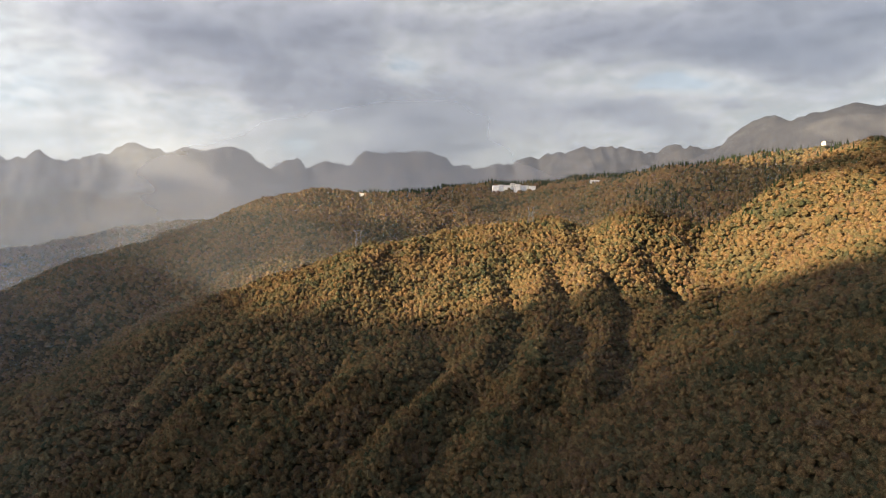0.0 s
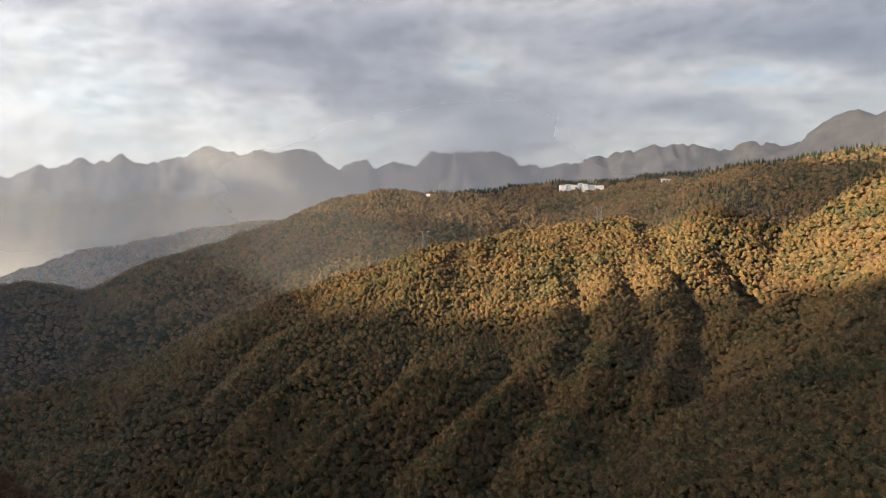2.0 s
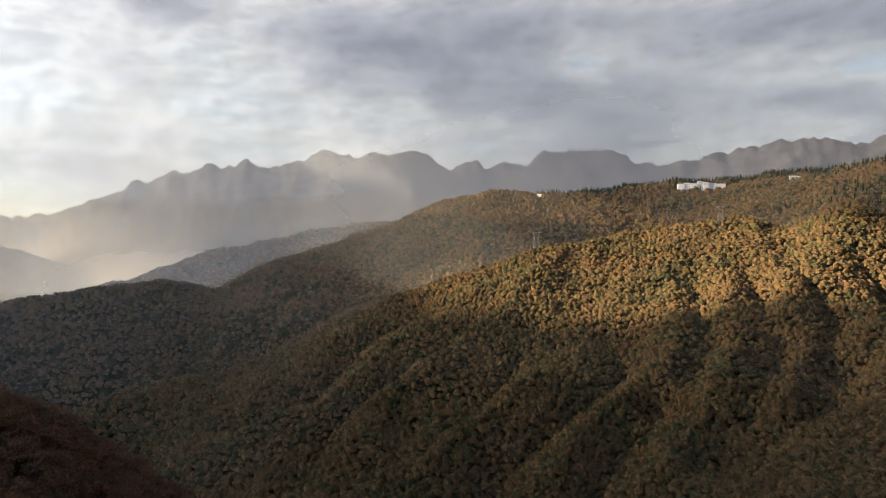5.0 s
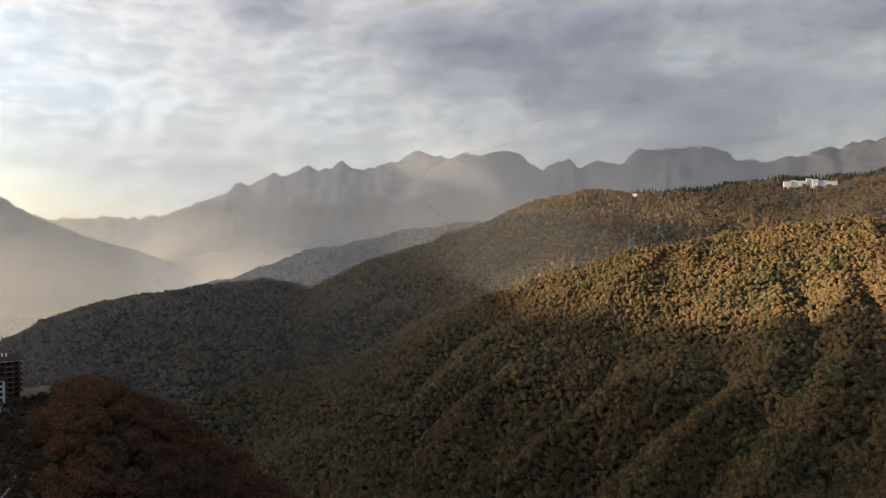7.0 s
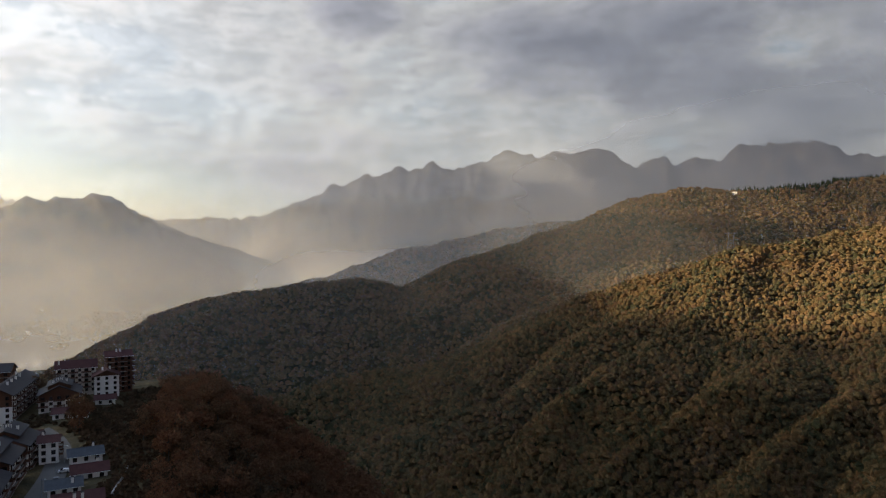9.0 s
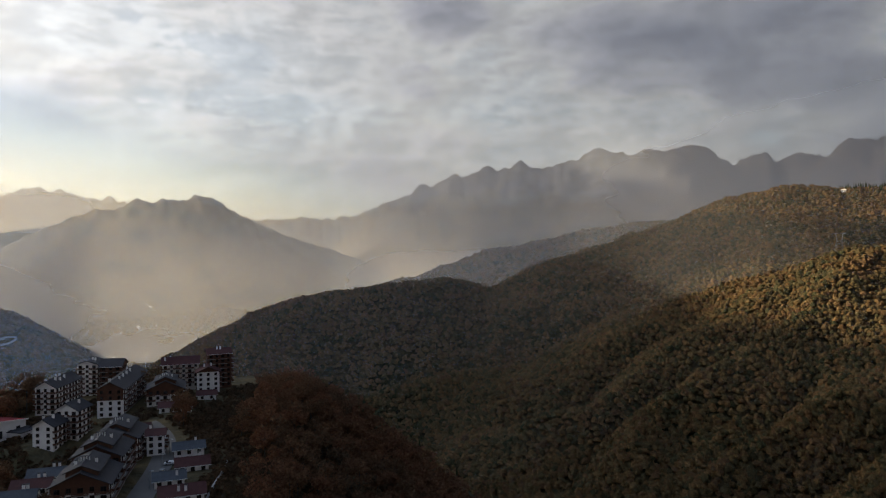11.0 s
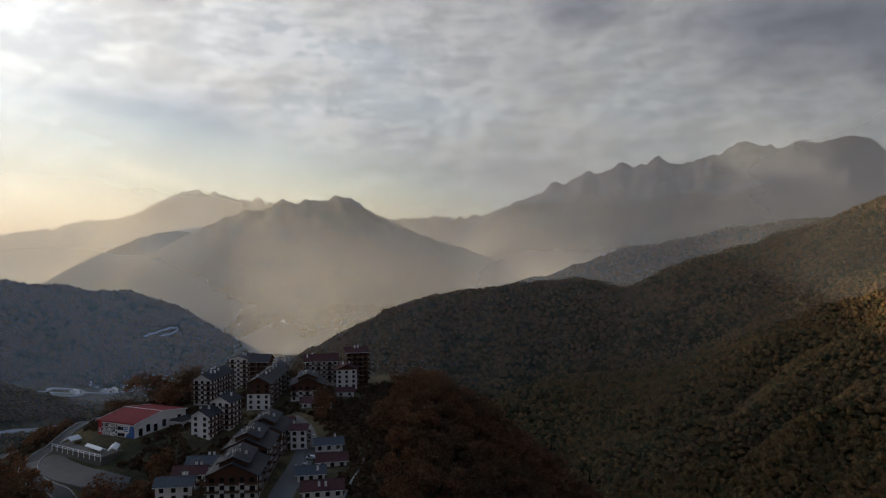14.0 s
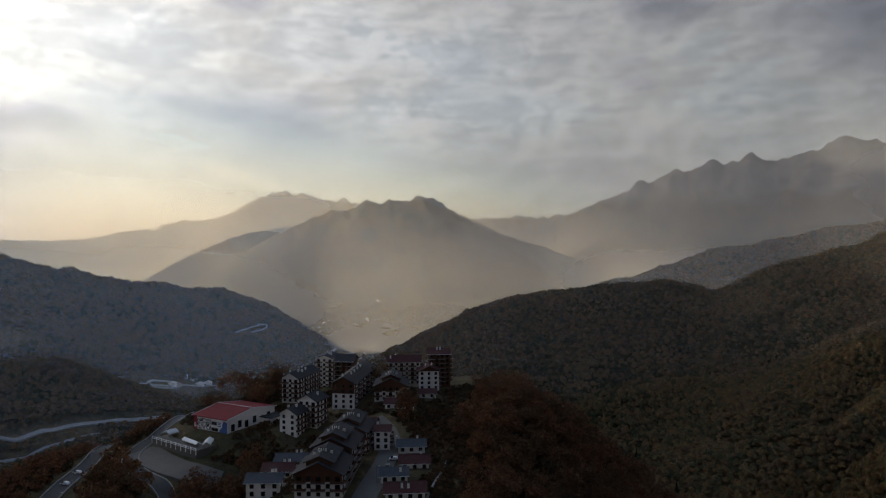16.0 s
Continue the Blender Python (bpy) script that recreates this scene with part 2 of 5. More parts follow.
FIR = leaf_material("fir_needles", [(0.1, (0.020, 0.034, 0.018)), (0.5, (0.030, 0.046, 0.022)), (0.9, (0.052, 0.058, 0.028))])



# ---- materials of buildings and roads ----
def plain(name, colour, rough=0.8, metal=0.0, scale=0.8, change=0.35, bump=0.15, spec=0.3):
    """A weathered surface: colour that wanders at two sizes, with fine relief."""
    m = Shade(name)
    v = m.local()
    broad, small = m.noise(v, scale, 4, 0.6), m.noise(v, scale * 9, 3, 0.6)
    f = m.math("ADD", m.math("MULTIPLY", broad, 0.65), m.math("MULTIPLY", small, 0.35))
    dark = tuple(c * (1 - change) for c in colour)
    base = m.ramp(f, (0.3, dark), (0.62, colour))
    base = m.mix(0.25, base, m.ramp(m.each(), (0.0, tuple(c * 0.75 for c in colour)), (1.0, colour)))
    return m.surface(base, rough, metal, m.bump(small, bump, 0.03), spec)


def seamed(name, colour, change=0.3):
    """Sheet-metal roofing: seams up the slope, dull weathering."""
    m = Shade(name)
    v = m.local()
    x, y, z = m.split(v)
    seam = m.math("PINGPONG", m.math("ADD", x, 100.0), 0.3)
    line = m.step(seam, 0.24, 0.3)
    f = m.noise(v, 0.6, 5, 0.6)
    base = m.ramp(f, (0.3, tuple(c * (1 - change) for c in colour)), (0.65, colour))
    base = m.mix(m.math("MULTIPLY", line, 0.35), base, tuple(c * 1.5 for c in colour))
    return m.surface(base, 0.75, 0.0, m.bump(line, 0.5, 0.05), 0.15)


PLASTER = plain("white_plaster", (0.82, 0.79, 0.76), 0.85, change=0.18)
CREAM = plain("cream_plaster", (0.62, 0.57, 0.50), 0.85, change=0.2)
TIMBER = plain("brown_timber", (0.115, 0.050, 0.028), 0.7, scale=1.6, change=0.45)
DARKWOOD = plain("dark_timber", (0.060, 0.032, 0.022), 0.7, scale=1.6, change=0.4)
SLATE = seamed("grey_sheet_roof", (0.052, 0.049, 0.052))
BLUEROOF = seamed("blue_grey_sheet_roof", (0.080, 0.088, 0.100))
REDROOF = seamed("red_brown_sheet_roof", (0.085, 0.033, 0.030))
BRIGHTRED = seamed("red_sheet_roof", (0.21, 0.020, 0.026))
STONE = plain("grey_stone", (0.28, 0.27, 0.25), 0.9, change=0.4)
CONCRETE = plain("pale_concrete", (0.36, 0.35, 0.33), 0.9, change=0.25)
ASPHALT = plain("asphalt", (0.088, 0.082, 0.076), 0.92, scale=0.15, change=0.35)
PAVING = plain("pale_paving", (0.150, 0.134, 0.118), 0.9, scale=0.12, change=0.3)
STEEL = plain("galvanised_steel", (0.30, 0.31, 0.33), 0.45, metal=0.8, change=0.2)
WHITE = plain("white_paint", (0.80, 0.80, 0.79), 0.6, change=0.12)
RUBBER = plain("black_rubber", (0.02, 0.02, 0.02), 0.9)
BARK = plain("grey_bark", (0.10, 0.085, 0.07), 0.95, scale=2.0, change=0.5, bump=0.6)
RED = plain("red_panel", (0.42, 0.035, 0.045), 0.6, change=0.15)
BLUE = plain("blue_panel", (0.06, 0.13, 0.34), 0.6, change=0.2)
m = Shade("window_glass")
GLASS = m.surface((0.012, 0.014, 0.018), 0.06, 0.0, None, 0.6)
m = Shade("striped_mural")
stripes = m.tree.nodes.new("ShaderNodeTexWave")
stripes.inputs["Scale"].default_value, stripes.inputs["Distortion"].default_value = 0.24, 0.0
stripes.inputs["Detail"].default_value, stripes.inputs["Detail Scale"].default_value = 0.0, 0.5
stripes.bands_direction = "DIAGONAL"
wander = m.tree.nodes.new("ShaderNodeTexNoise")
wander.inputs["Scale"].default_value, wander.inputs["Detail"].default_value = 0.3, 1.0
m.tree.links.new(m.local(), wander.inputs["Vector"])
shift = m.vec("MULTIPLY", m.vec("SUBTRACT", wander.outputs[1], (0.5, 0.5, 0.5)), (14.0, 0.0, 14.0))
m.tree.links.new(m.vec("ADD", m.local(), shift), stripes.inputs["Vector"])
MURAL = m.surface(m.ramp(stripes.outputs[1], (0.47, (0.02, 0.02, 0.025)), (0.53, (0.74, 0.73, 0.72))), 0.7)

# ---- the land: heights from ridge lines, valley lines and weathering ----
# each ridge: points (x, y, z), fall per metre, flat half-width, rounding
RIDGES = [
    ([(1500, 300, 560), (1250, 900, 640), (917, 1490, 638), (784, 1676, 642), (670, 1831, 626), (538, 1978, 613), (291, 2231, 612), (99, 2248, 604),
      (-91, 2148, 576), (-214, 2039, 570), (-350, 1990, 578), (-471, 1975, 546), (-586, 1943, 489), (-632, 1851, 471),
      (-799, 1675, 391), (-914, 1499, 326), (-976, 1399, 339), (-1048, 1320, 343), (-1119, 1247, 333),
      (-1179, 1204, 321), (-1298, 1182, 300), (-1431, 1181, 238), (-1642, 1151, 138), (-1900, 1130, 28)], 0.47, 0, 34),
    ([(368, 2169, 571), (212, 1626, 477), (20, 1600, 455), (-169, 1490, 420), (-295, 1420, 365), (-376, 1349, 324),
      (-481, 1277, 284), (-567, 1208, 239), (-679, 1114, 186), (-766, 1019, 148), (-823, 933, 114), (-900, 830, 70)], 0.45, 0, 22),
    ([(-947, 2641, 484), (-1149, 2560, 470), (-1422, 2419, 410), (-1578, 2259, 342), (-1683, 2119, 289), (-1800, 1960, 216),
      (-1950, 1800, 106), (-2100, 1650, 26)], 0.5, 0, 60),
    ([(-947, 2641, 498), (-700, 2770, 515), (0, 2900, 600), (600, 2700, 640)], 0.35, 0, 80),
    ([(-2480, -600, 520), (-2485, -100, 470), (-2490, 261, 392), (-2521, 415, 353), (-2542, 567, 312), (-2558, 713, 289), (-2574, 833, 263), (-2590, 940, 259),
      (-2555, 1033, 221), (-2540, 1160, 130), (-2550, 1260, 40)], 0.6, 0, 50),
    ([(-1490, -500, 330), (-1496, 0, 262), (-1496, 157, 227), (-1486, 236, 224), (-1492, 313, 189), (-1506, 388, 133), (-1530, 460, 42)], 0.62, 0, 50),
    ([(-3969, 1046, 213), (-3766, 1365, 314), (-3645, 1536, 403), (-3515, 1703, 517), (-3405, 1914, 614), (-3321, 2057, 650),
      (-3151, 2310, 666), (-3086, 2395, 604), (-3009, 2570, 515), (-2835, 2831, 421), (-2589, 3059, 298), (-2380, 3224, 209)], 0.62, 0, 40),
    ([(-3321, 2057, 650), (-3040, 1900, 420), (-2860, 1770, 210), (-2740, 1690, 60)], 0.55, 0, 40),
    ([(-3151, 2310, 666), (-2800, 2180, 400), (-2560, 2020, 200), (-2380, 1900, 60)], 0.55, 0, 40),
    ([(-3405, 1914, 614), (-3280, 1720, 380), (-3180, 1560, 170), (-3120, 1440, 50)], 0.55, 0, 40),
    ([(-4679, 486, 452), (-4617, 904, 460), (-4410, 1327, 549), (-4282, 1555, 593), (-4164, 1720, 699), (-4119, 1827, 745),
      (-4040, 1995, 729), (-3962, 2147, 720), (-3859, 2328, 675), (-3748, 2592, 599), (-3549, 2937, 593)], 0.7, 0, 20),
    ([(-3588, 2969, 594), (-3167, 3415, 605), (-2977, 3517, 686), (-2761, 3626, 784), (-2575, 3760, 870), (-2490, 3817, 849),
      (-2402, 3873, 909), (-2310, 3929, 941), (-2178, 4003, 940), (-2048, 4090, 939)], 0.75, 0, 8),
    ([(-2125, 4080, 937), (-1929, 4176, 980), (-1819, 4225, 1000), (-1661, 4290, 1007), (-1404, 4380, 1032), (-1326, 4405, 1008),
      (-1198, 4441, 977), (-1050, 4479, 939), (-966, 4497, 952), (-847, 4521, 915), (-691, 4548, 960), (-586, 4563, 940)], 0.75, 0, 8),
    ([(-586, 4563, 940), (-480, 4575, 1024), (-301, 4590, 1011), (-78, 4599, 1022), (59, 4600, 917), (418, 4581, 943), (718, 4544, 1010), (948, 4501, 1053),
      (1092, 4469, 1024), (1206, 4439, 1030), (1271, 4421, 1000), (1465, 4360, 1043), (1551, 4331, 992), (1900, 4200, 960)], 0.75, 0, 8),
    ([(900, 3620, 640), (1099, 3533, 773), (1247, 3483, 875), (1366, 3439, 938), (1480, 3391, 1015), (1589, 3341, 1070), (1652, 3311, 940), (1734, 3269, 1065),
      (1821, 3221, 1205), (1938, 3152, 1095), (2200, 2900, 1060), (2700, 2300, 900), (3200, 1200, 900)], 0.8, 0, 8),
    # spurs of the far range that run down into the valley
    ([(-2402, 3873, 909), (-2150, 3500, 560), (-1900, 3150, 250)], 0.5, 0, 30),
    ([(-1819, 4225, 1000), (-1650, 3800, 640), (-1500, 3350, 330)], 0.5, 0, 30),
    ([(-1404, 4380, 1032), (-1150, 3900, 700), (-900, 3400, 520)], 0.5, 0, 30),
    ([(-301, 4590, 1011), (-200, 4100, 720), (0, 3500, 600)], 0.45, 0, 30),
    ([(948, 4501, 1053), (800, 4000, 760), (700, 3500, 640)], 0.45, 0, 30),
    # the hill on which the village stands, and the slope behind the viewpoint
    ([(1500, 300, 560), (800, -350, 470), (150, -260, 390), (-110, -40, 371), (-200, 110, 368), (-280, 210, 368), (-352, 290, 366), (-385, 325, 362)], 0.85, 30, 18),
    ([(-110, -140, 352), (-300, 0, 345), (-375, 90, 352), (-392, 165, 363), (-404, 215, 365)], 0.75, 32, 15),
    ([(150, -260, 390), (0, -1200, 700), (300, -2600, 900), (0, -4200, 1000)], 0.6, 60, 60),
    ([(800, -350, 470), (2200, -600, 800), (4200, -500, 1000)], 0.3, 60, 60),
    ([(-2480, -600, 520), (-2900, -2000, 700), (-2600, -3900, 900)], 0.6, 60, 60),
    ([(-4679, 486, 452), (-4700, -600, 520), (-4300, -2000, 650)], 0.5, 0, 60),
]
# each valley: points (x, y, z), rise per metre to the sides
VALLEYS = [
    ([(560, 1560, 440), (475, 1402, 363), (420, 1283, 310), (349, 1148, 252), (253, 1019, 202), (195, 930, 180),
      (116, 842, 159), (-100, 740, 128), (-400, 690, 100), (-800, 720, 70), (-1300, 800, 45), (-2200, 1100, 30)], 0.50),
    ([(-420, 1600, 385), (-600, 1450, 250), (-790, 1250, 165), (-930, 1030, 110), (-1050, 800, 60)], 0.62),
    ([(-1100, 2100, 330), (-1300, 1850, 240), (-1600, 1600, 120), (-2000, 1450, 40)], 0.6),
]
# shoulders on the slopes: points (x, y), height, half-width
RIBS = [
    ([(-285, 1373), (-306, 1238), (-358, 1183), (-398, 1111), (-432, 987), (-493, 954)], 36, 44),
    ([(-175, 1355), (-208, 1231), (-239, 1147), (-294, 1024), (-340, 947), (-342, 875)], 42, 46),
    ([(-14, 1289), (-50, 1156), (-87, 1056), (-143, 982), (-189, 904), (-235, 838)], 42, 46),
    ([(66, 1501), (87, 1224), (56, 1094), (4, 985), (-46, 897), (-69, 828)], 36, 48),
    ([(170, 1481), (177, 1245), (154, 1110), (109, 986), (81, 890), (56, 829)], 30, 46),
    ([(256, 1510), (285, 1314), (296, 1209), (232, 1069), (185, 958)], 22, 42),
    ([(341, 1574), (379, 1395), (396, 1289), (338, 1174)], 24, 36),
    ([(722, 1184), (596, 1230), (488, 1226), (414, 1208)], 24, 55),
    ([(537, 879), (451, 930), (407, 1087), (323, 1064)], 26, 50),
    ([(476, 779), (337, 829), (266, 924), (191, 911)], 28, 50),
    ([(411, 728), (270, 736), (173, 744)], 24, 50),
    ([(-1275, 1169), (-1200, 1105), (-1115, 1044)], 28, 40),
    ([(-1082, 1243), (-1005, 1189), (-958, 1099)], 32, 40),
    ([(-967, 1385), (-889, 1294), (-830, 1180)], 30, 40),
    ([(-799, 1518), (-787, 1387), (-808, 1280)], 28, 42),
    ([(-622, 1615), (-673, 1499), (-706, 1394)], 28, 45),
    ([(-350, 1990), (-450, 1850), (-560, 1700)], 26, 60),
]
# gullies between the shoulders: points (x, y), depth, half-width
GULLIES = [
    ([(-340, 1374), (-377, 1314), (-438, 1222), (-471, 1129), (-500, 999), (-607, 1006)], 26, 30),
    ([(-221, 1252), (-287, 1158), (-343, 1076), (-383, 981), (-422, 862)], 26, 30),
    ([(-138, 1212), (-163, 1065), (-190, 983), (-224, 902), (-249, 830)], 26, 30),
    ([(25, 1230), (-4, 1083), (-70, 941), (-121, 872), (-147, 825)], 24, 30),
    ([(124, 1492), (128, 1294), (122, 1145), (61, 1022), (11, 913), (-17, 836)], 16, 28),
    ([(208, 1503), (231, 1300), (232, 1152), (174, 1026), (125, 906)], 16, 28),
    ([(296, 1528), (318, 1320), (337, 1237), (283, 1105)], 18, 26),
    ([(385, 1503), (416, 1390), (432, 1319)], 26, 26),
    ([(610, 1330), (560, 1290), (500, 1290), (440, 1290)], 14, 30),
    ([(520, 960), (440, 1020), (370, 1010)], 14, 28),
    ([(430, 850), (340, 920), (270, 985)], 14, 28),
    ([(-1195, 1180), (-1120, 1120), (-1060, 1050)], 20, 28),
    ([(-1020, 1310), (-950, 1240), (-900, 1130)], 20, 28),
    ([(-880, 1450), (-840, 1340), (-820, 1220)], 20, 28),
    ([(-720, 1560), (-735, 1440), (-760, 1330)], 20, 28),
]


def along(px, py, line, fall=0.0, flat=0.0, rounding=0.0, rise=0.0):
    """Distance from a polyline in plan; with a fall or a rise, the height of the land that falls or rises from it."""
    best = None
    for a, b in zip(line, line[1:]):
        dx, dy = b[0] - a[0], b[1] - a[1]
        s = np.clip(((px - a[0]) * dx + (py - a[1]) * dy) / (dx * dx + dy * dy), 0, 1)
        d = np.hypot(px - a[0] - s * dx, py - a[1] - s * dy)
        if fall:
            d = np.maximum(d - flat, 0)
            d = a[2] + s * (b[2] - a[2]) - fall * (np.sqrt(d * d + rounding * rounding) - rounding)
        elif rise:
            d = a[2] + s * (b[2] - a[2]) + rise * d + 0.0012 * d * d
        best = d if best is None else np.maximum(best, d) if fall > 0 else np.minimum(best, d)
    return best


def lattice(seed):
    return np.random.RandomState(seed).rand(256, 256)


LATTICES = [lattice(s) for s in range(6)]


def value_noise(px, py, size, k=0):
    """Smooth noise from -1 to 1 with features of that size in metres."""
    u, v = px / size + 1000.5, py / size + 1000.5
    i, j = np.floor(u).astype(int), np.floor(v).astype(int)
    fu, fv = u - i, v - j
    fu, fv = fu * fu * (3 - 2 * fu), fv * fv * (3 - 2 * fv)
    g = LATTICES[k]
    a, b, c, d = g[i % 256, j % 256], g[(i + 1) % 256, j % 256], g[i % 256, (j + 1) % 256], g[(i + 1) % 256, (j + 1) % 256]
    return 2 * ((a * (1 - fu) + b * fu) * (1 - fv) + (c * (1 - fu) + d * fu) * fv) - 1


def height(px, py):
    """Height of the ground in metres at (px, py)."""
    px, py = np.asarray(px, float), np.asarray(py, float)
    wx = px + 15 * value_noise(px, py, 190, 0) + 7 * value_noise(px, py, 70, 2)
    wy = py + 15 * value_noise(px, py, 190, 1) + 7 * value_noise(px, py, 70, 3)
    near = np.clip((np.hypot(px + 300, py - 180) - 300) / 300, 0, 1)
    far = np.clip((np.hypot(px, py) - 3000) / 800, 0, 1)
    bend = near * (1 - 0.75 * far)
    wx, wy = px + (wx - px) * bend, py + (wy - py) * bend
    soft = 10.0
    total = np.exp(np.full(px.shape, 28.0) / soft - 20)
    for line, fall, flat, rounding in RIDGES:
        z = along(wx, wy, line, fall, flat, rounding)
        total = total + np.exp(np.clip(z / soft - 20, -60, 80))
    z = soft * (np.log(total) + 20)
    for line, rise in VALLEYS:
        v = along(wx, wy, line, rise=rise)
        z = -12 * np.logaddexp(-z / 12, -v / 12)
    for line, lift, wide in RIBS:
        d = along(wx, wy, line)
        top = np.hypot(wx - line[0][0], wy - line[0][1])
        z = z + 1.15 * lift * np.exp(0.3 - np.sqrt((1.25 * d / wide) ** 2 + 0.09)) * np.clip(top / 480, 0.2, 1)
    for line, depth, wide in GULLIES:
        d = along(wx, wy, line)
        top = np.hypot(wx - line[0][0], wy - line[0][1])
        z = z - depth * np.exp(0.2 - np.sqrt((1.2 * d / wide) ** 2 + 0.04)) * np.clip(top / 160, 0.25, 1)
    rough = np.clip((z - 60) / 120, 0, 1) * near
    fold = 1 - np.abs(value_noise(px, py, 150, 4)) * 2
    z = z + rough * (1 - far) * (6 * fold + 5 * (1 - 2 * np.abs(value_noise(px, py, 64, 5))) + 2 * value_noise(px, py, 28, 1))
    crag = np.abs(value_noise(px, py, 170, 2)) + 0.5 * np.abs(value_noise(px, py, 80, 3)) + 0.45 * np.abs(value_noise(px, py, 42, 4))
    return z + far * np.clip((z - 350) / 300, 0, 1) * 60 * (0.55 - crag)


# one sheet in rings about the middle of the place, fine towards the north and west
turns = np.concatenate([np.linspace(-46, 96, 640, endpoint=False), np.linspace(96, 314, 80, endpoint=False)])
rings = np.concatenate([[0.02, 40, 80, 120], np.geomspace(150, 4930, 260)])
aa, rr = np.meshgrid(np.radians(turns), rings)
gx, gy = -np.sin(aa) * rr, np.cos(aa) * rr
gz = height(gx, gy)
faces = ring_faces(len(rings), len(turns))
tagged(link_mesh("ground", np.stack([gx, gy, gz], -1).reshape(-1, 3), faces, LAND, True), "wooded mountain land with ridges, gullies and a valley floor", "ground", kind="structure")

# ---- the woods ----
rng = np.random.RandomState(5)


def dome_shape(seed, sides=6):
    """A lumpy rounded crown about 1 wide, open below, as vertices and triangles."""
    r = np.random.RandomState(seed)
    verts, tris = [], []
    for k, (wide, up) in enumerate(((0.46, -0.20), (0.50, 0.06), (0.32, 0.32))):
        for i in range(sides):
            a = 2 * np.pi * (i + 0.5 * (k % 2)) / sides + r.uniform(-0.25, 0.25)
            w = wide * r.uniform(0.72, 1.25)
            verts.append((w * np.cos(a), w * np.sin(a), up + r.uniform(-0.08, 0.08)))
    verts.append((r.uniform(-0.12, 0.12), r.uniform(-0.12, 0.12), 0.46))
    for i in range(sides):
        j = (i + 1) % sides
        for k in (0, sides):
            tris += [(k + i, k + j, k + sides + i), (k + j, k + sides + j, k + sides + i)]
        tris.append((2 * sides + i, 2 * sides + j, 3 * sides))
    return np.array(verts), np.array(tris)


def leafy_shape(seed, clumps):
    """A ragged crown about 1 wide out of overlapping leaf clumps, as vertices and quads."""
    r = np.random.RandomState(seed)
    d = r.normal(size=(clumps, 3))
    d[:, 2] = np.abs(d[:, 2]) * 0.9 - 0.25
    d /= np.linalg.norm(d, axis=1)[:, None]
    lobes = r.normal(size=(4, 3))
    lobes /= np.linalg.norm(lobes, axis=1)[:, None]
    swell = 0.36 + 0.16 * np.clip((d @ lobes.T).max(1), 0, 1) + r.uniform(-0.05, 0.05, clumps)
    c = d * swell[:, None] * np.array([1.0, 1.0, 1.05])
    n = d + r.normal(size=(clumps, 3)) * 0.38
    n /= np.linalg.norm(n, axis=1)[:, None]
    u = np.cross(n, r.normal(size=(clumps, 3)))
    u /= np.linalg.norm(u, axis=1)[:, None]
    v = np.cross(n, u)
    k = (r.uniform(0.75, 1.25, clumps) * 1.05 / np.sqrt(clumps))[:, None]
    quads = np.stack([c + u * k, c + v * k * 0.85 - n * k * 0.35, c - u * k, c - v * k * 0.85 - n * k * 0.35], 1)
    return quads.reshape(-1, 3), np.arange(clumps * 4).reshape(-1, 4)


def full_shape(seed, clumps=12):
    """A crown with a lumpy core and ragged leaf clumps on it, as vertices and triangles."""
    v0, f0 = dome_shape(seed, 5)
    v1, f1 = leafy_shape(seed + 100, clumps)
    f1 = np.concatenate([f1[:, [0, 1, 2]], f1[:, [0, 2, 3]]])
    return np.concatenate([v0, v1 * 1.06]), np.concatenate([f0, f1 + len(v0)])


def fir_shape(seed, sides=6):
    """A narrow fir of three skirts about 1 high, as vertices and triangles."""
    r = np.random.RandomState(seed)
    verts, tris = [], []
    for base, top, wide in ((0.06, 0.52, 0.17), (0.30, 0.76, 0.125), (0.55, 1.0, 0.085)):
        k = len(verts)
        for i in range(sides):
            a = 2 * np.pi * i / sides + r.uniform(-0.2, 0.2)
            w = wide * r.uniform(0.7, 1.25)
            verts.append((w * np.cos(a), w * np.sin(a), base + r.uniform(-0.03, 0.03)))
        verts.append((0, 0, top))
        tris += [(k + i, k + (i + 1) % sides, k + sides) for i in range(sides)]
    return np.array(verts), np.array(tris)


def plant(name, shapes, x, y, z, wide, tall, material, label, category):
    """One object out of many trees: each takes one of the shapes, turned and scaled."""
    vv, ff, tint, k = [], [], [], 0
    pick = rng.randint(0, len(shapes), len(x))
    for s, (sv, sf) in enumerate(shapes):
        i = np.where(pick == s)[0]
        a = rng.uniform(0, 2 * np.pi, len(i))
        c, q = np.cos(a)[:, None], np.sin(a)[:, None]
        w, h = wide[i][:, None], tall[i][:, None]
        lean = rng.normal(0, 0.05, (len(i), 2))
        vx = (sv[:, 0] * c - sv[:, 1] * q) * w + x[i][:, None] + lean[:, :1] * sv[:, 2] * h
        vy = (sv[:, 0] * q + sv[:, 1] * c) * w + y[i][:, None] + lean[:, 1:] * sv[:, 2] * h
        vz = sv[:, 2] * h + z[i][:, None]
        vv.append(np.stack([vx, vy, vz], -1).reshape(-1, 3))
        ff.append((sf[None] + (np.arange(len(i)) * len(sv))[:, None, None] + k).reshape(-1, sf.shape[1]))
        k += len(i) * len(sv)
        tint.append(np.repeat(rng.rand(len(i)), len(sv)))
    ob = link_mesh(name, np.concatenate(vv), np.concatenate(ff), material)
    ob.data.attributes.new("tint", "FLOAT", "POINT").data.foreach_set("value", np.concatenate(tint).astype(np.float32))
    return tagged(ob, label, category, kind="stuff")


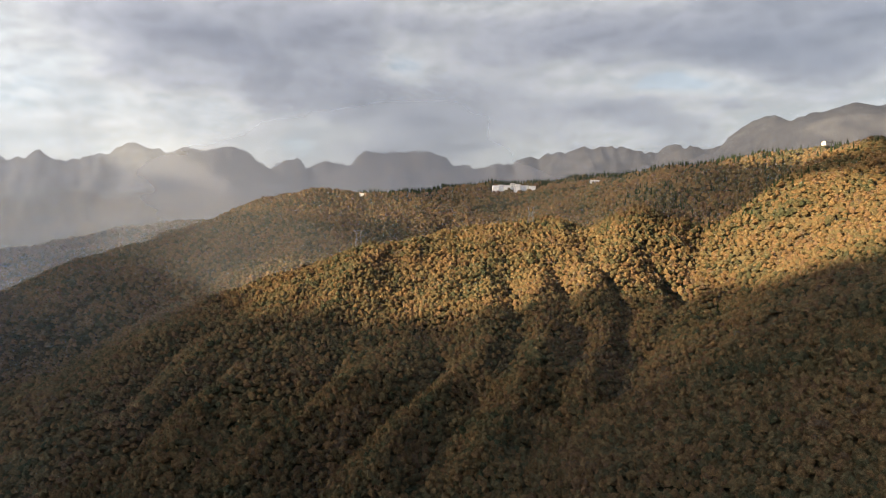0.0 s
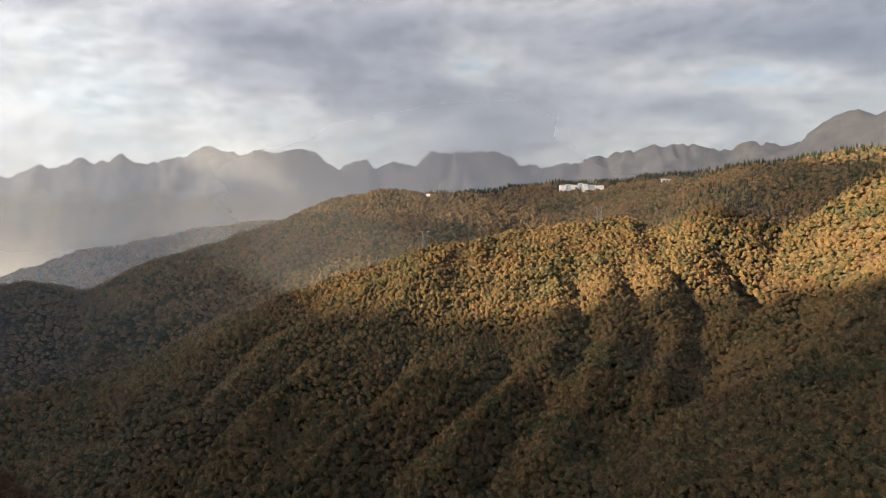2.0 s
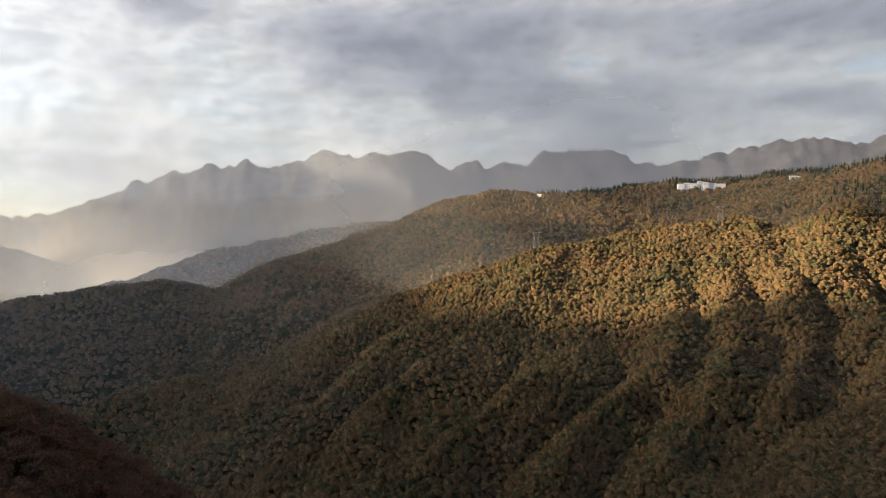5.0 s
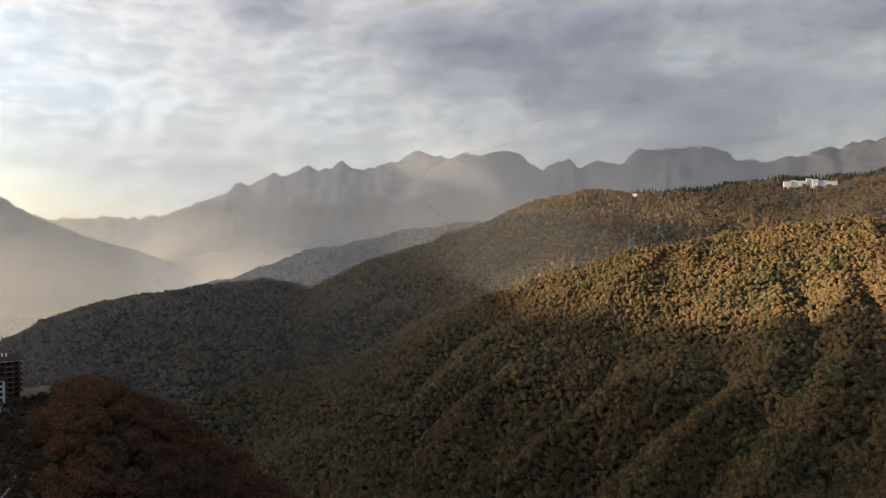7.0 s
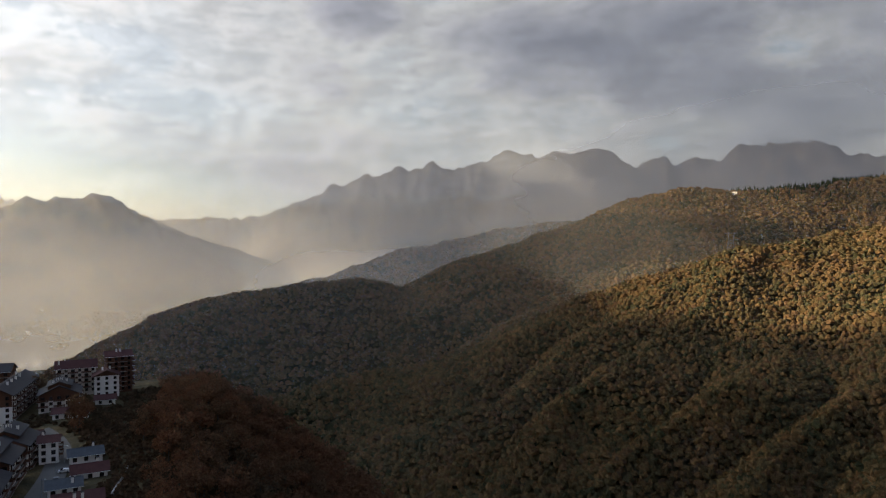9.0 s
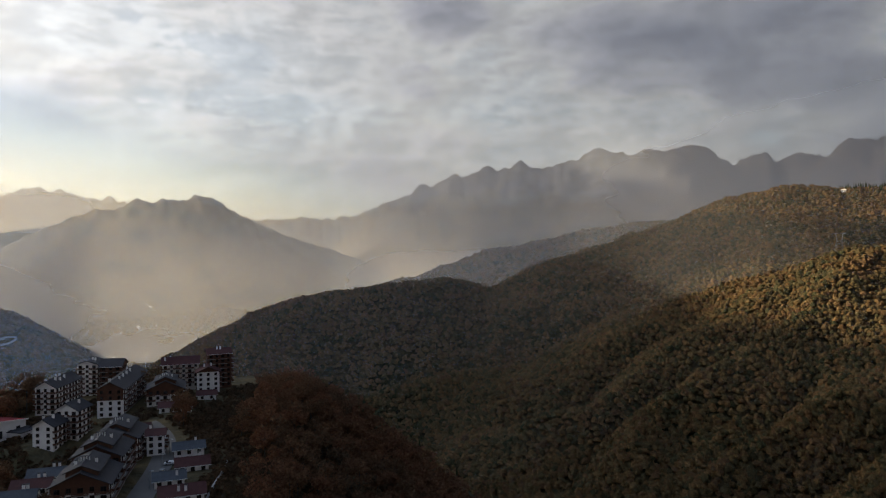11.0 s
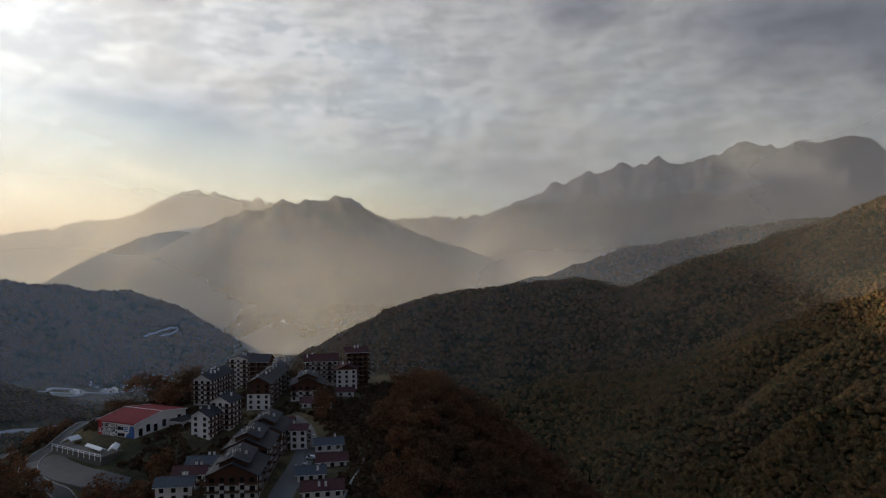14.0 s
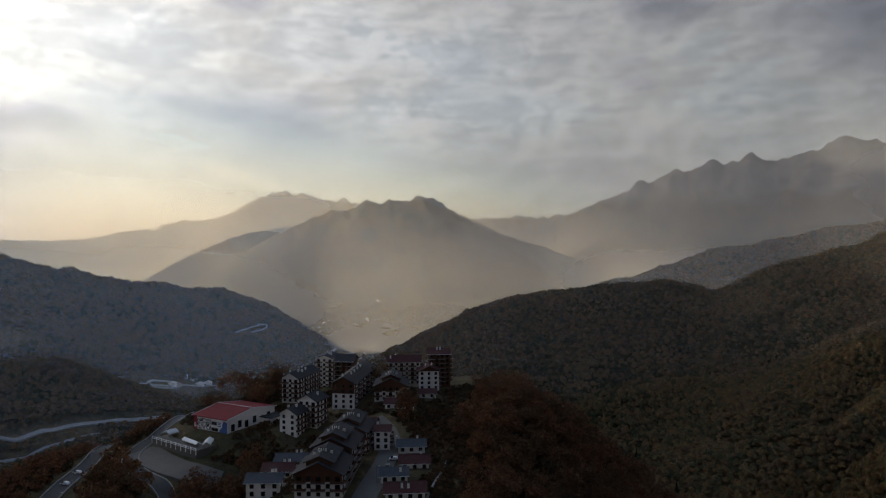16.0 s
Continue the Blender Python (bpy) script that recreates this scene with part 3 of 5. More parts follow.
def scatter(r0, r1, t0, t1, apart):
    """Jittered places on a square grid within a sector of the plan."""
    n = int(r1 / apart) + 1
    u, v = np.meshgrid(np.arange(-n, n + 1) * apart, np.arange(-n, n + 1) * apart)
    u = (u + rng.uniform(-0.48, 0.48, u.shape) * apart).ravel()
    v = (v + rng.uniform(-0.48, 0.48, v.shape) * apart).ravel()
    d, a = np.hypot(u, v), np.degrees(np.arctan2(-u, v))
    keep = (d >= r0) & (d < r1) & (a > t0) & (a < t1)
    return u[keep], v[keep]


# how high the land in front rises, to thin the woods on the far sides of the ridges
tops = (gz - 462) / rr
crest_line = np.maximum.accumulate(tops, axis=0)


def open_side(x, y, z):
    d, a = np.hypot(x, y), np.degrees(np.arctan2(-x, y))
    i = np.clip(np.searchsorted(rings, d) - 1, 0, len(rings) - 1)
    j = np.clip(np.searchsorted(turns, a) - 1, 0, len(turns) - 1)
    return (z + 24 - 462) / d > crest_line[i, j] - 0.004


FOOT_ROAD = [(-1290, 20), (-1305, 90), (-1312, 141), (-1316, 184), (-1327, 244), (-1340, 308), (-1356, 380), (-1400, 450)]
VALLEY_ROAD = [(-1500, 700), (-1800, 860), (-2100, 1060), (-2300, 1250), (-2450, 1390), (-2600, 1460)]
RIVER = [(-1400, 800), (-1750, 930), (-2050, 1120), (-2280, 1330), (-2480, 1450), (-2600, 1480)]
TRACK_ROAD = [(-1955, 440), (-1962, 490), (-1975, 560), (-2010, 640), (-2035, 720), (-2062, 800), (-2075, 860), (-2130, 980)]
HILL_ROAD = [(-2325, 915), (-2345, 950), (-2374, 1000), (-2405, 1060), (-2390, 1055), (-2368, 1026), (-2340, 970)]
BANK_ROAD = [(-1225, 60), (-1262, 120), (-1285, 180), (-1298, 230), (-1310, 280)]


def woods(x, y, z):
    """Where trees stand: not on the village hill's top, the valley floor, or the high rock."""
    hill = (along(x, y, [(-110, -40), (-200, 110), (-280, 210), (-352, 290), (-385, 325)])> 46) & (along(x, y, [(-300, 0), (-375, 90), (-392, 165), (-400, 215)])> 46)
    resort = along(x, y, [(150, 2172), (285, 2172)]) > 17
    lanes = (along(x, y, FOOT_ROAD) > 15) & (along(x, y, BANK_ROAD) > 9)
    glade = np.hypot((x - 446) / 26, (y - 951) / 13) > 1
    flats = (along(x, y, [(-1990, 530), (-1990, 640)]) > 38) & (along(x, y, TRACK_ROAD) > 26) & (along(x, y, HILL_ROAD) > 13)
    low = np.where((x < -1200) & (x > -2450) & (np.hypot(x, y) < 2600) & (along(x, y, VALLEY_ROAD) > 24) & (along(x, y, RIVER) > 26), 20, 62)
    return hill & resort & glade & lanes & flats & (z > low) & (z < 760)


def fir_share(x, y, z):
    """How much of the wood is fir: on the high crest and in the upper right bowl."""
    s = np.exp(-(along(x, y, [(538, 1978), (291, 2231), (99, 2248), (-91, 2148), (-180, 2060)]) / 45) ** 2) * 0.6
    s = np.maximum(s, np.exp(-(along(x, y, [(917, 1500), (760, 1640), (640, 1780)]) / 90) ** 2) * 0.12)
    s = np.maximum(s, np.exp(-(along(x, y, [(700, 1480), (560, 1620), (470, 1750)]) / 60) ** 2) * 0.25)
    return np.maximum(s, 0.0006)


bands = [(610, 800, 5.7, "fine"), (800, 1020, 6.0, "half"), (1020, 1400, 6.3, "dome"), (1400, 2150, 8.0, "plain"), (2150, 3050, 12.5, "plain")]
for r0, r1, apart, level in bands:
    x, y = scatter(r0, r1, -40, 88, apart)
    z = height(x, y)
    ok = woods(x, y, z) & (rng.rand(len(x)) < np.where(open_side(x, y, z), 0.97, 0.07))
    x, y, z = x[ok], y[ok], z[ok]
    fir = (rng.rand(len(x)) < fir_share(x, y, z)) & (r0 > 1000)
    size = rng.uniform(0.9, 1.8, len(x))
    wide = apart * size * rng.uniform(0.95, 1.15, len(x))
    tall = apart * size * rng.uniform(0.95, 1.3, len(x))
    b = ~fir
    shapes = [full_shape(40 + s) if level == "fine" else full_shape(45 + s, 7) if level == "half" else dome_shape(50 + s) if level == "dome" else dome_shape(60 + s, 4) for s in range(8)]
    plant("autumn_wood", shapes, x[b], y[b], z[b] + 5 + rng.uniform(0, 5.0, b.sum()), wide[b], tall[b], BEECH,
          "dense autumn beech wood in olive, ochre and rust", "woods")
    h = rng.uniform(13, 25, fir.sum())
    if fir.sum():
        plant("fir_wood", [fir_shape(70 + s) for s in range(5)], x[fir], y[fir], z[fir], h, h, FIR, "dark green firs standing along the mountain crest", "woods")

# thin dark firs in a broken row along the skyline
x, y = scatter(1650, 2330, -36, 16, 5.5)
z = height(x, y)
off = along(x, y, [(860, 1580), (784, 1676), (670, 1831), (538, 1978), (291, 2231), (99, 2248), (-91, 2148), (-214, 2039)])
ok = (off < 26) & (along(x, y, [(150, 2172), (285, 2172)]) > 14) & (rng.rand(len(x)) < np.clip(0.42 + 0.6 * value_noise(x, y, 60, 3), 0.06, 0.8) * np.where(x > 600, 0.5, 1.0))
x, y, z = x[ok], y[ok], z[ok]
h = rng.uniform(14, 28, len(x))
plant("fir_wood", [fir_shape(80 + s) for s in range(5)], x, y, z, h * 0.8, h, FIR, "thin dark firs in a broken row along the skyline", "woods")

# ---- haze: tinted sheets in its place across the valleys, lit by sky and sun ----
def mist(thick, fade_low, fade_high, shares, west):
    """Stand-in for haze, denser low down, its share of the thickness given by degrees left of north."""
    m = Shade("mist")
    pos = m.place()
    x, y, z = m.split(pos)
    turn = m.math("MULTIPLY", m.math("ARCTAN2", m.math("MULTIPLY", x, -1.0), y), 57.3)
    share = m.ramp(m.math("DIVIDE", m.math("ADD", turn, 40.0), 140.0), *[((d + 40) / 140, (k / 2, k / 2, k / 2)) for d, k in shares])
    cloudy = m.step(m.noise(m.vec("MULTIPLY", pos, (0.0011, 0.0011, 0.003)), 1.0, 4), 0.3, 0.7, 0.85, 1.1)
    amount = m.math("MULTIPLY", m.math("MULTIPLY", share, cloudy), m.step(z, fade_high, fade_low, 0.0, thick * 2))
    # light scattered by haze put into the colour, changing towards the western sun
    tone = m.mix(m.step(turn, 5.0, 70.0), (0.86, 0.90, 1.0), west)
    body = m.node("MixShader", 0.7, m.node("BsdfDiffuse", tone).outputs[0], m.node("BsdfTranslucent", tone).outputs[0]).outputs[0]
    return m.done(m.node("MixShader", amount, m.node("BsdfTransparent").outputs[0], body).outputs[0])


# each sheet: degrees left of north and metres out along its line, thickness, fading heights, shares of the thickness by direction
# western tints: the blue of shaded haze, the warm white of sunlit haze
SHADED_HAZE, SUNLIT_HAZE = (0.50, 0.68, 1.0), (1.0, 0.96, 0.86)
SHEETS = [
    ([(-60, 1000), (15, 1050), (40, 1000), (110, 1000)], 0.012, 480, 900, [(-40, 1), (90, 1)], SHADED_HAZE),
    ([(-60, 1750), (-28, 1740), (-18, 1700), (-8, 1690), (0, 1680), (6.5, 1600), (20, 1450), (32, 1400), (45, 1420), (58, 1400), (66, 1180), (110, 1150)], 0.05, 450, 1000, [(-40, 0.9), (-22, 1.1), (-8, 1.5), (9, 1.3), (24, 1.0), (50, 1.2), (60, 1.3), (75, 1.3), (90, 1.0)], SHADED_HAZE),
    ([(-60, 2400), (12, 2380), (25, 2020), (45, 2050), (55, 2280), (63, 2300), (73, 1960), (110, 1900)], 0.17, 420, 950, [(-40, 0.7), (10, 0.8), (25, 1.5), (45, 1.5), (60, 0.9), (72, 0.85), (90, 0.75)], SHADED_HAZE),
    ([(-60, 2900), (33, 2900), (40, 2720), (62, 2720), (69, 2950), (110, 2950)], 0.36, 260, 800, [(-40, 0.35), (-15, 0.7), (0, 1.1), (20, 1.1), (38, 0.85), (50, 0.65), (64, 0.7), (76, 1.0), (90, 0.9)], SUNLIT_HAZE),
    ([(-60, 3050), (33, 3050), (40, 2800), (62, 2800), (69, 3050), (110, 3050)], 0.34, 500, 1800, [(-40, 0.25), (-15, 0.6), (0, 1.2), (15, 1.0), (30, 0.6), (45, 0.25), (60, 0.25), (90, 0.5)], SUNLIT_HAZE),
    ([(-60, 4130), (110, 4130)], 0.30, 450, 1250, [(-40, 0), (30, 0), (45, 0.8), (90, 1.6)], SUNLIT_HAZE),
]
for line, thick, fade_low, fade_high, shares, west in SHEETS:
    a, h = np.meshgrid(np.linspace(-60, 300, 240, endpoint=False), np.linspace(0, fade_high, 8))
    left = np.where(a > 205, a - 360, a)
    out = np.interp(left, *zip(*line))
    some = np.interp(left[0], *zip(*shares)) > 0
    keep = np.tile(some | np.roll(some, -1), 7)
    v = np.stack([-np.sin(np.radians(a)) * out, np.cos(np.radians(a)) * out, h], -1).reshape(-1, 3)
    tagged(link_mesh("mist_layer", v, ring_faces(8, 240)[keep], mist(thick, fade_low, fade_high, shares, west), True), "thin tinted sheet standing in for haze across the valley air", "mist", kind="stuff")

# ---- building kit ----
def ground_at(x, y):
    return float(height(np.array([x]), np.array([y]))[0])


def part(name, bm, material, parent, label="", place=None):
    """Links a bmesh as one mesh object under a thing or a part."""
    me = bpy.data.meshes.new(name)
    bm.to_mesh(me)
    bm.free()
    me.materials.append(material)
    return shared(name, me, parent, label, place)


def shared(name, me, parent, label="", place=None):
    ob = new(name, me)
    ob.parent = parent
    if place is not None:
        ob.matrix_basis = place
    if label:
        ob["label"] = label
    return ob


def box(bm, x0, x1, y0, y1, z0, z1):
    vs = [bm.verts.new((x, y, z)) for z in (z0, z1) for x, y in ((x0, y0), (x1, y0), (x1, y1), (x0, y1))]
    for f in ((3, 2, 1, 0), (4, 5, 6, 7), (0, 1, 5, 4), (1, 2, 6, 5), (2, 3, 7, 6), (3, 0, 4, 7)):
        bm.faces.new([vs[i] for i in f])
    return bm


def boxes(*sizes):
    bm = bmesh.new()
    for s in sizes:
        box(bm, *s)
    return bm


def prism(points, y0, y1, axis="y"):
    """A solid from an outline of (across, z) points, drawn out from y0 to y1 along the axis."""
    bm = bmesh.new()
    put = (lambda a, y, z: (a, y, z)) if axis == "y" else (lambda a, y, z: (y, a, z))
    near = [bm.verts.new(put(a, y0, z)) for a, z in points]
    far = [bm.verts.new(put(a, y1, z)) for a, z in points]
    n = len(points)
    bm.faces.new(near)
    bm.faces.new(far[::-1])
    for i in range(n):
        bm.faces.new((near[i], near[(i + 1) % n], far[(i + 1) % n], far[i]))
    bmesh.ops.recalc_face_normals(bm, faces=bm.faces)
    return bm


MESHES = {}


def stored(key, make, material):
    """The mesh data under that key, made once."""
    if key not in MESHES:
        bm = make()
        me = bpy.data.meshes.new(key[0] if isinstance(key, tuple) else key)
        bm.to_mesh(me)
        bm.free()
        me.materials.append(material)
        MESHES[key] = me
    return MESHES[key]


def window(parent, place, w=1.3, h=1.5):
    """A framed window; its local x runs along the wall and -y looks out."""
    t = 0.12
    frame_mesh = stored(("frame", w, h), lambda: boxes((-w / 2 - t, -w / 2, -0.14, 0.02, -t, h + t), (w / 2, w / 2 + t, -0.14, 0.02, -t, h + t),
                                                       (-w / 2, w / 2, -0.14, 0.02, h, h + t), (-w / 2, w / 2, -0.18, 0.02, -t, 0), (-0.04, 0.04, -0.1, 0.0, 0, h)), DARKWOOD)
    ob = shared("window", frame_mesh, parent, "", place)
    shared("pane", stored(("pane", w, h), lambda: boxes((-w / 2, w / 2, -0.05, 0.0, 0, h)), GLASS), ob)
    return ob


def balcony(parent, place, long, out=1.5):
    """A slab with a boarded timber rail; its local x runs along the wall and -y looks out."""
    slab = shared("balcony", stored(("balcony", long, out), lambda: boxes((-long / 2, long / 2, -out, 0.02, -0.22, 0)), CONCRETE), parent, "", place)

    def rail():
        bm = boxes((-long / 2, long / 2, -out, -out + 0.08, 0.92, 1.05), (-long / 2, long / 2, -out, -out + 0.06, 0.10, 0.46), (-long / 2, long / 2, -out, -out + 0.06, 0.52, 0.86),
                   (-long / 2, -long / 2 + 0.06, -out + 0.08, 0, 0.10, 1.0), (long / 2 - 0.06, long / 2, -out + 0.08, 0, 0.10, 1.0))
        k = max(2, int(long / 2.2))
        for i in range(k + 1):
            x = -long / 2 + 0.06 + i * (long - 0.24) / k
            box(bm, x, x + 0.12, -out + 0.06, -out + 0.14, 0, 1.0)
        return bm
    shared("railing", stored(("railing", long, out), rail, TIMBER), slab)
    return slab


def chimney(parent, x, y, z, tall=1.8, wide=0.9):
    c = shared("chimney", stored(("chimney", tall, wide), lambda: boxes((-wide / 2, wide / 2, -wide / 2, wide / 2, -1.2, tall)), PLASTER), parent, "white chimney", pose(x, y, z))
    shared("cap", stored(("cap", tall, wide), lambda: boxes((-wide / 2 - 0.12, wide / 2 + 0.12, -wide / 2 - 0.12, wide / 2 + 0.12, tall, tall + 0.18)), SLATE), c)


def gable_roof(parent, w, y0, y1, eave, rise, material, over=1.1, x0=0.0, thick=0.32, name="roof_slope"):
    """Two sloping slabs and a ridge cap; the ridge runs along local y."""
    k = rise / (w / 2)
    for s in (-1, 1):
        a, z = s * (w / 2 + over), eave - k * over
        pts = [(x0, eave + rise), (x0 + a, z), (x0 + a, z + thick), (x0, eave + rise + thick)]
        part(name, prism(pts, y0 - over, y1 + over), material, parent)
    part("ridge_cap", prism([(x0 - 0.3, eave + rise + thick - 0.06), (x0 + 0.3, eave + rise + thick - 0.06), (x0, eave + rise + thick + 0.1)], y0 - over, y1 + over), material, parent)


def side_pose(face, along_wall, z, w, deep):
    """Where a window or balcony sits: face front, right, left or back; along_wall from that face's middle."""
    if face == "front":
        return pose(along_wall, 0, z)
    if face == "right":
        return pose(w / 2, deep / 2 + along_wall, z, 0, 0, 90)
    if face == "left":
        return pose(-w / 2, deep / 2 - along_wall, z, 0, 0, -90)
    return pose(-along_wall, deep, z, 0, 0, 180)


def house(name, label, x, y, turn, w, deep, storeys, roof, rise=None, ridge="y", wall=PLASTER, balconies=("front", "right"), clad=True, chimneys=(), lantern=False,
          bays=None, step=2.95, wood_top=0, category="house", group="", z=None, gallery=()):
    """A mountain house: walls with gables, roof slabs, windows storey by storey, boarded balconies and chimneys."""
    top = new(name)
    base = z if z is not None else min(ground_at(x + math.cos(radians(turn)) * a - math.sin(radians(turn)) * b, y + math.sin(radians(turn)) * a + math.cos(radians(turn)) * b)
                                       for a in (-w / 2, w / 2) for b in (0, deep)) - 0.1
    top.matrix_basis = pose(x, y, base, 0, 0, turn)
    tagged(top, label, category, group)
    eave = storeys * step + 0.5
    span = w if ridge == "y" else deep
    rise = rise if rise is not None else span * 0.22
    low = -5.0
    if ridge == "y":
        outline = [(-w / 2, low), (w / 2, low), (w / 2, eave), (0, eave + rise), (-w / 2, eave)]
        part("wall", prism(outline, 0, deep), wall, top)
        gable_roof(top, w, 0, deep, eave, rise, roof)
        if clad:
            g = 0.06
            lowz = eave - wood_top * step
            part("gable_cladding", prism([(-w / 2 + g, lowz), (w / 2 - g, lowz), (w / 2 - g, eave - 0.1), (0, eave + rise - 0.15), (-w / 2 + g, eave - 0.1)], -0.16, 0.05), TIMBER, top, "brown timber boarding")
            if not lantern:
                k = rise / (w / 2)
                part("barge_board", prism([(-w / 2 - 1.1, eave - 1.1 * k - 0.25), (0, eave + rise - 0.25), (w / 2 + 1.1, eave - 1.1 * k - 0.25), (w / 2 + 1.1, eave - 1.1 * k + 0.25), (0, eave + rise + 0.3),
                                           (-w / 2 - 1.1, eave - 1.1 * k + 0.25)], -1.22, -1.1), DARKWOOD, top)
    else:
        outline = [(0, low), (deep, low), (deep, eave), (deep / 2, eave + rise), (0, eave)]
        part("wall", prism(outline, -w / 2, w / 2, "x"), wall, top)
        k, over = rise / (deep / 2), 0.9
        for s in (-1, 1):
            a, zz = deep / 2 + s * (deep / 2 + over), eave - k * over
            part("roof_slope", prism([(deep / 2, eave + rise), (a, zz), (a, zz + 0.3), (deep / 2, eave + rise + 0.3)], -w / 2 - over, w / 2 + over, "x"), roof, top)
        part("ridge_cap", prism([(deep / 2 - 0.3, eave + rise + 0.24), (deep / 2 + 0.3, eave + rise + 0.24), (deep / 2, eave + rise + 0.4)], -w / 2 - over, w / 2 + over, "x"), roof, top)
        part("gutter", boxes((-w / 2 - over, w / 2 + over, -over - 0.16, -over, eave - k * over - 0.02, eave - k * over + 0.16)), WHITE, top)
        if clad:
            for s in (-1, 1):
                part("gable_cladding", prism([(0.1, eave), (deep - 0.1, eave), (deep / 2, eave + rise - 0.12)], s * w / 2 - 0.1, s * w / 2 + 0.1, "x"), TIMBER, top, "brown timber boarding")
    for face, length in (("front", w), ("right", deep), ("left", deep), ("back", w)):
        n = bays or max(1, int(length / 3.4))
        for s in range(storeys):
            zf = 0.25 + s * step
            wooden = wood_top and s >= storeys - wood_top
            shift = 0.16 if (face == "front" and clad and wooden and ridge == "y") else 0.0
            for i in range(n):
                at = (i + 0.5) * length / n - length / 2
                p = side_pose(face, at, zf + 0.9, w, deep)
                if face in balconies and s > 0 and i % 2 == 0:
                    window(top, side_pose(face, at, zf + 0.1, w, deep) @ pose(0, -shift, 0), 1.7, 2.15)
                else:
                    window(top, p @ pose(0, -shift, 0))
            if face in gallery and s > 0:
                k = max(1, round(length / 10))
                for i in range(k):
                    balcony(top, side_pose(face, (i + 0.5) * length / k - length / 2, zf, w, deep) @ pose(0, -shift, 0), round(length / k * 0.97, 1))
            elif face in balconies and s > 0:
                if length > 9:
                    for i in range(0, n, 2):
                        at = (i + 0.5) * length / n - length / 2
                        balcony(top, side_pose(face, at, zf, w, deep) @ pose(0, -shift, 0), round(min(length / n * 1.5, 5.2), 1))
                else:
                    balcony(top, side_pose(face, 0, zf, w, deep) @ pose(0, -shift, 0), round(length * 0.85, 1))
    if lantern and ridge == "y":
        # a raised upper roof over the middle, with its own boarded gable
        lw, l0, l1, lift = w * 0.56, deep * 0.10, deep * 0.92, rise * 0.42
        le = eave + rise * 0.5 + lift
        part("upper_wall", prism([(-lw / 2, eave + 0.2), (lw / 2, eave + 0.2), (lw / 2, le), (0, le + rise * 0.5), (-lw / 2, le)], l0, l1), TIMBER, top, "brown timber boarding")
        gable_roof(top, lw, l0, l1, le, rise * 0.5, roof, 0.9, name="upper_roof_slope")
        for i in range(4):
            chimney(top, -1.6 + i * 0.9, deep * 0.42, le + rise * 0.5, 1.3, 0.3)
        chimney(top, -3.0, deep * 0.35, le + rise * 0.25, 1.5)
        chimney(top, 3.2, deep * 0.45, le + rise * 0.25, 1.5)
    for cx, cy in chimneys:
        k = abs(cx) / (w / 2) if ridge == "y" else abs(cy - deep / 2) / (deep / 2)
        chimney(top, cx, cy, eave + rise * (1 - k) + 0.3)
    return top

# ---- the village on the hill ----
row = "chalets along the village street"
house("chalet", "timber-gabled apartment chalet with stacked grey roofs beside the street", -242, 131, 50, 18, 21, 3, SLATE, 4.2, lantern=True, category="chalet", group=row, wood_top=1, gallery=("right",))
house("chalet", "timber-gabled apartment chalet with stacked grey roofs beside the street", -261, 147, 48, 17, 20, 4, SLATE, 4.0, lantern=True, category="chalet", group=row, wood_top=1, gallery=("right",))
house("chalet", "timber-gabled apartment chalet with stacked grey roofs beside the street", -283, 167, 48, 17, 20, 4, SLATE, 4.0, lantern=True, category="chalet", group=row, wood_top=1, gallery=("right",))

small = "small houses on the village hill"
house("white_house", "white house with a blue-grey metal roof and white chimney", -262, 118, 54, 13, 9, 4, BLUEROOF, 1.9, "x", balconies=("right",), chimneys=((2.5, 5.2), (3.8, 5.2)), group=small)
house("white_house", "white house with a red-brown metal roof and white chimneys", -282, 133, 54, 12.5, 9, 4, REDROOF, 1.9, "x", balconies=("right",), chimneys=((2.0, 5.2), (4.0, 5.4)), group=small)
house("white_house", "white house with a blue-grey metal roof and white chimneys", -295, 145, 54, 13, 9, 4, BLUEROOF, 1.9, "x", balconies=("right",), chimneys=((2.0, 5.2), (4.0, 5.4)), group=small)
house("white_house", "low white house with a red-brown roof and two skylight boxes", -220, 155, 57, 14.5, 9, 1, REDROOF, 2.1, "x", balconies=(), chimneys=((1.2, 1.6), (-1.2, 1.8)), group=small)
house("white_house", "low white house with a blue-grey metal roof beside the street", -238, 162, 57, 10.5, 8, 1, BLUEROOF, 1.7, "x", balconies=(), chimneys=((2.6, 1.6),), group=small)
house("white_house", "white house with a red-brown roof above the wooded slope", -248, 179, 57, 12, 8.5, 2, REDROOF, 2.0, "x", balconies=("right",), chimneys=((2.9, 5.0),), group=small, z=364)
house("white_house", "low house with a grey metal roof beside the trees", -266, 190, 57, 12, 8, 1, BLUEROOF, 1.8, "x", balconies=(), chimneys=((2.8, 5.0),), group=small)
house("white_house", "tall narrow white house with a red-brown roof and balconies", -278, 182, 52, 7, 8, 3, REDROOF, 1.6, "x", balconies=("right",), chimneys=((-2.4, 5.0),), group=small, step=2.8)
house("white_house", "low house with a blue-grey roof behind the chalets", -330, 188, 50, 13, 8, 1, BLUEROOF, 1.6, "x", balconies=(), chimneys=((1.0, 2.0),), group=small)
house("white_house", "low house with a red-brown roof behind the chalets", -322, 200, 50, 11, 8, 1, REDROOF, 2.2, "x", balconies=(), group=small)
house("white_house", "low house with a red-brown roof in front of the chalet", -338, 232, 52, 16, 9, 1, REDROOF, 2.0, "x", balconies=(), chimneys=((1.0, 2.0),), group=small)
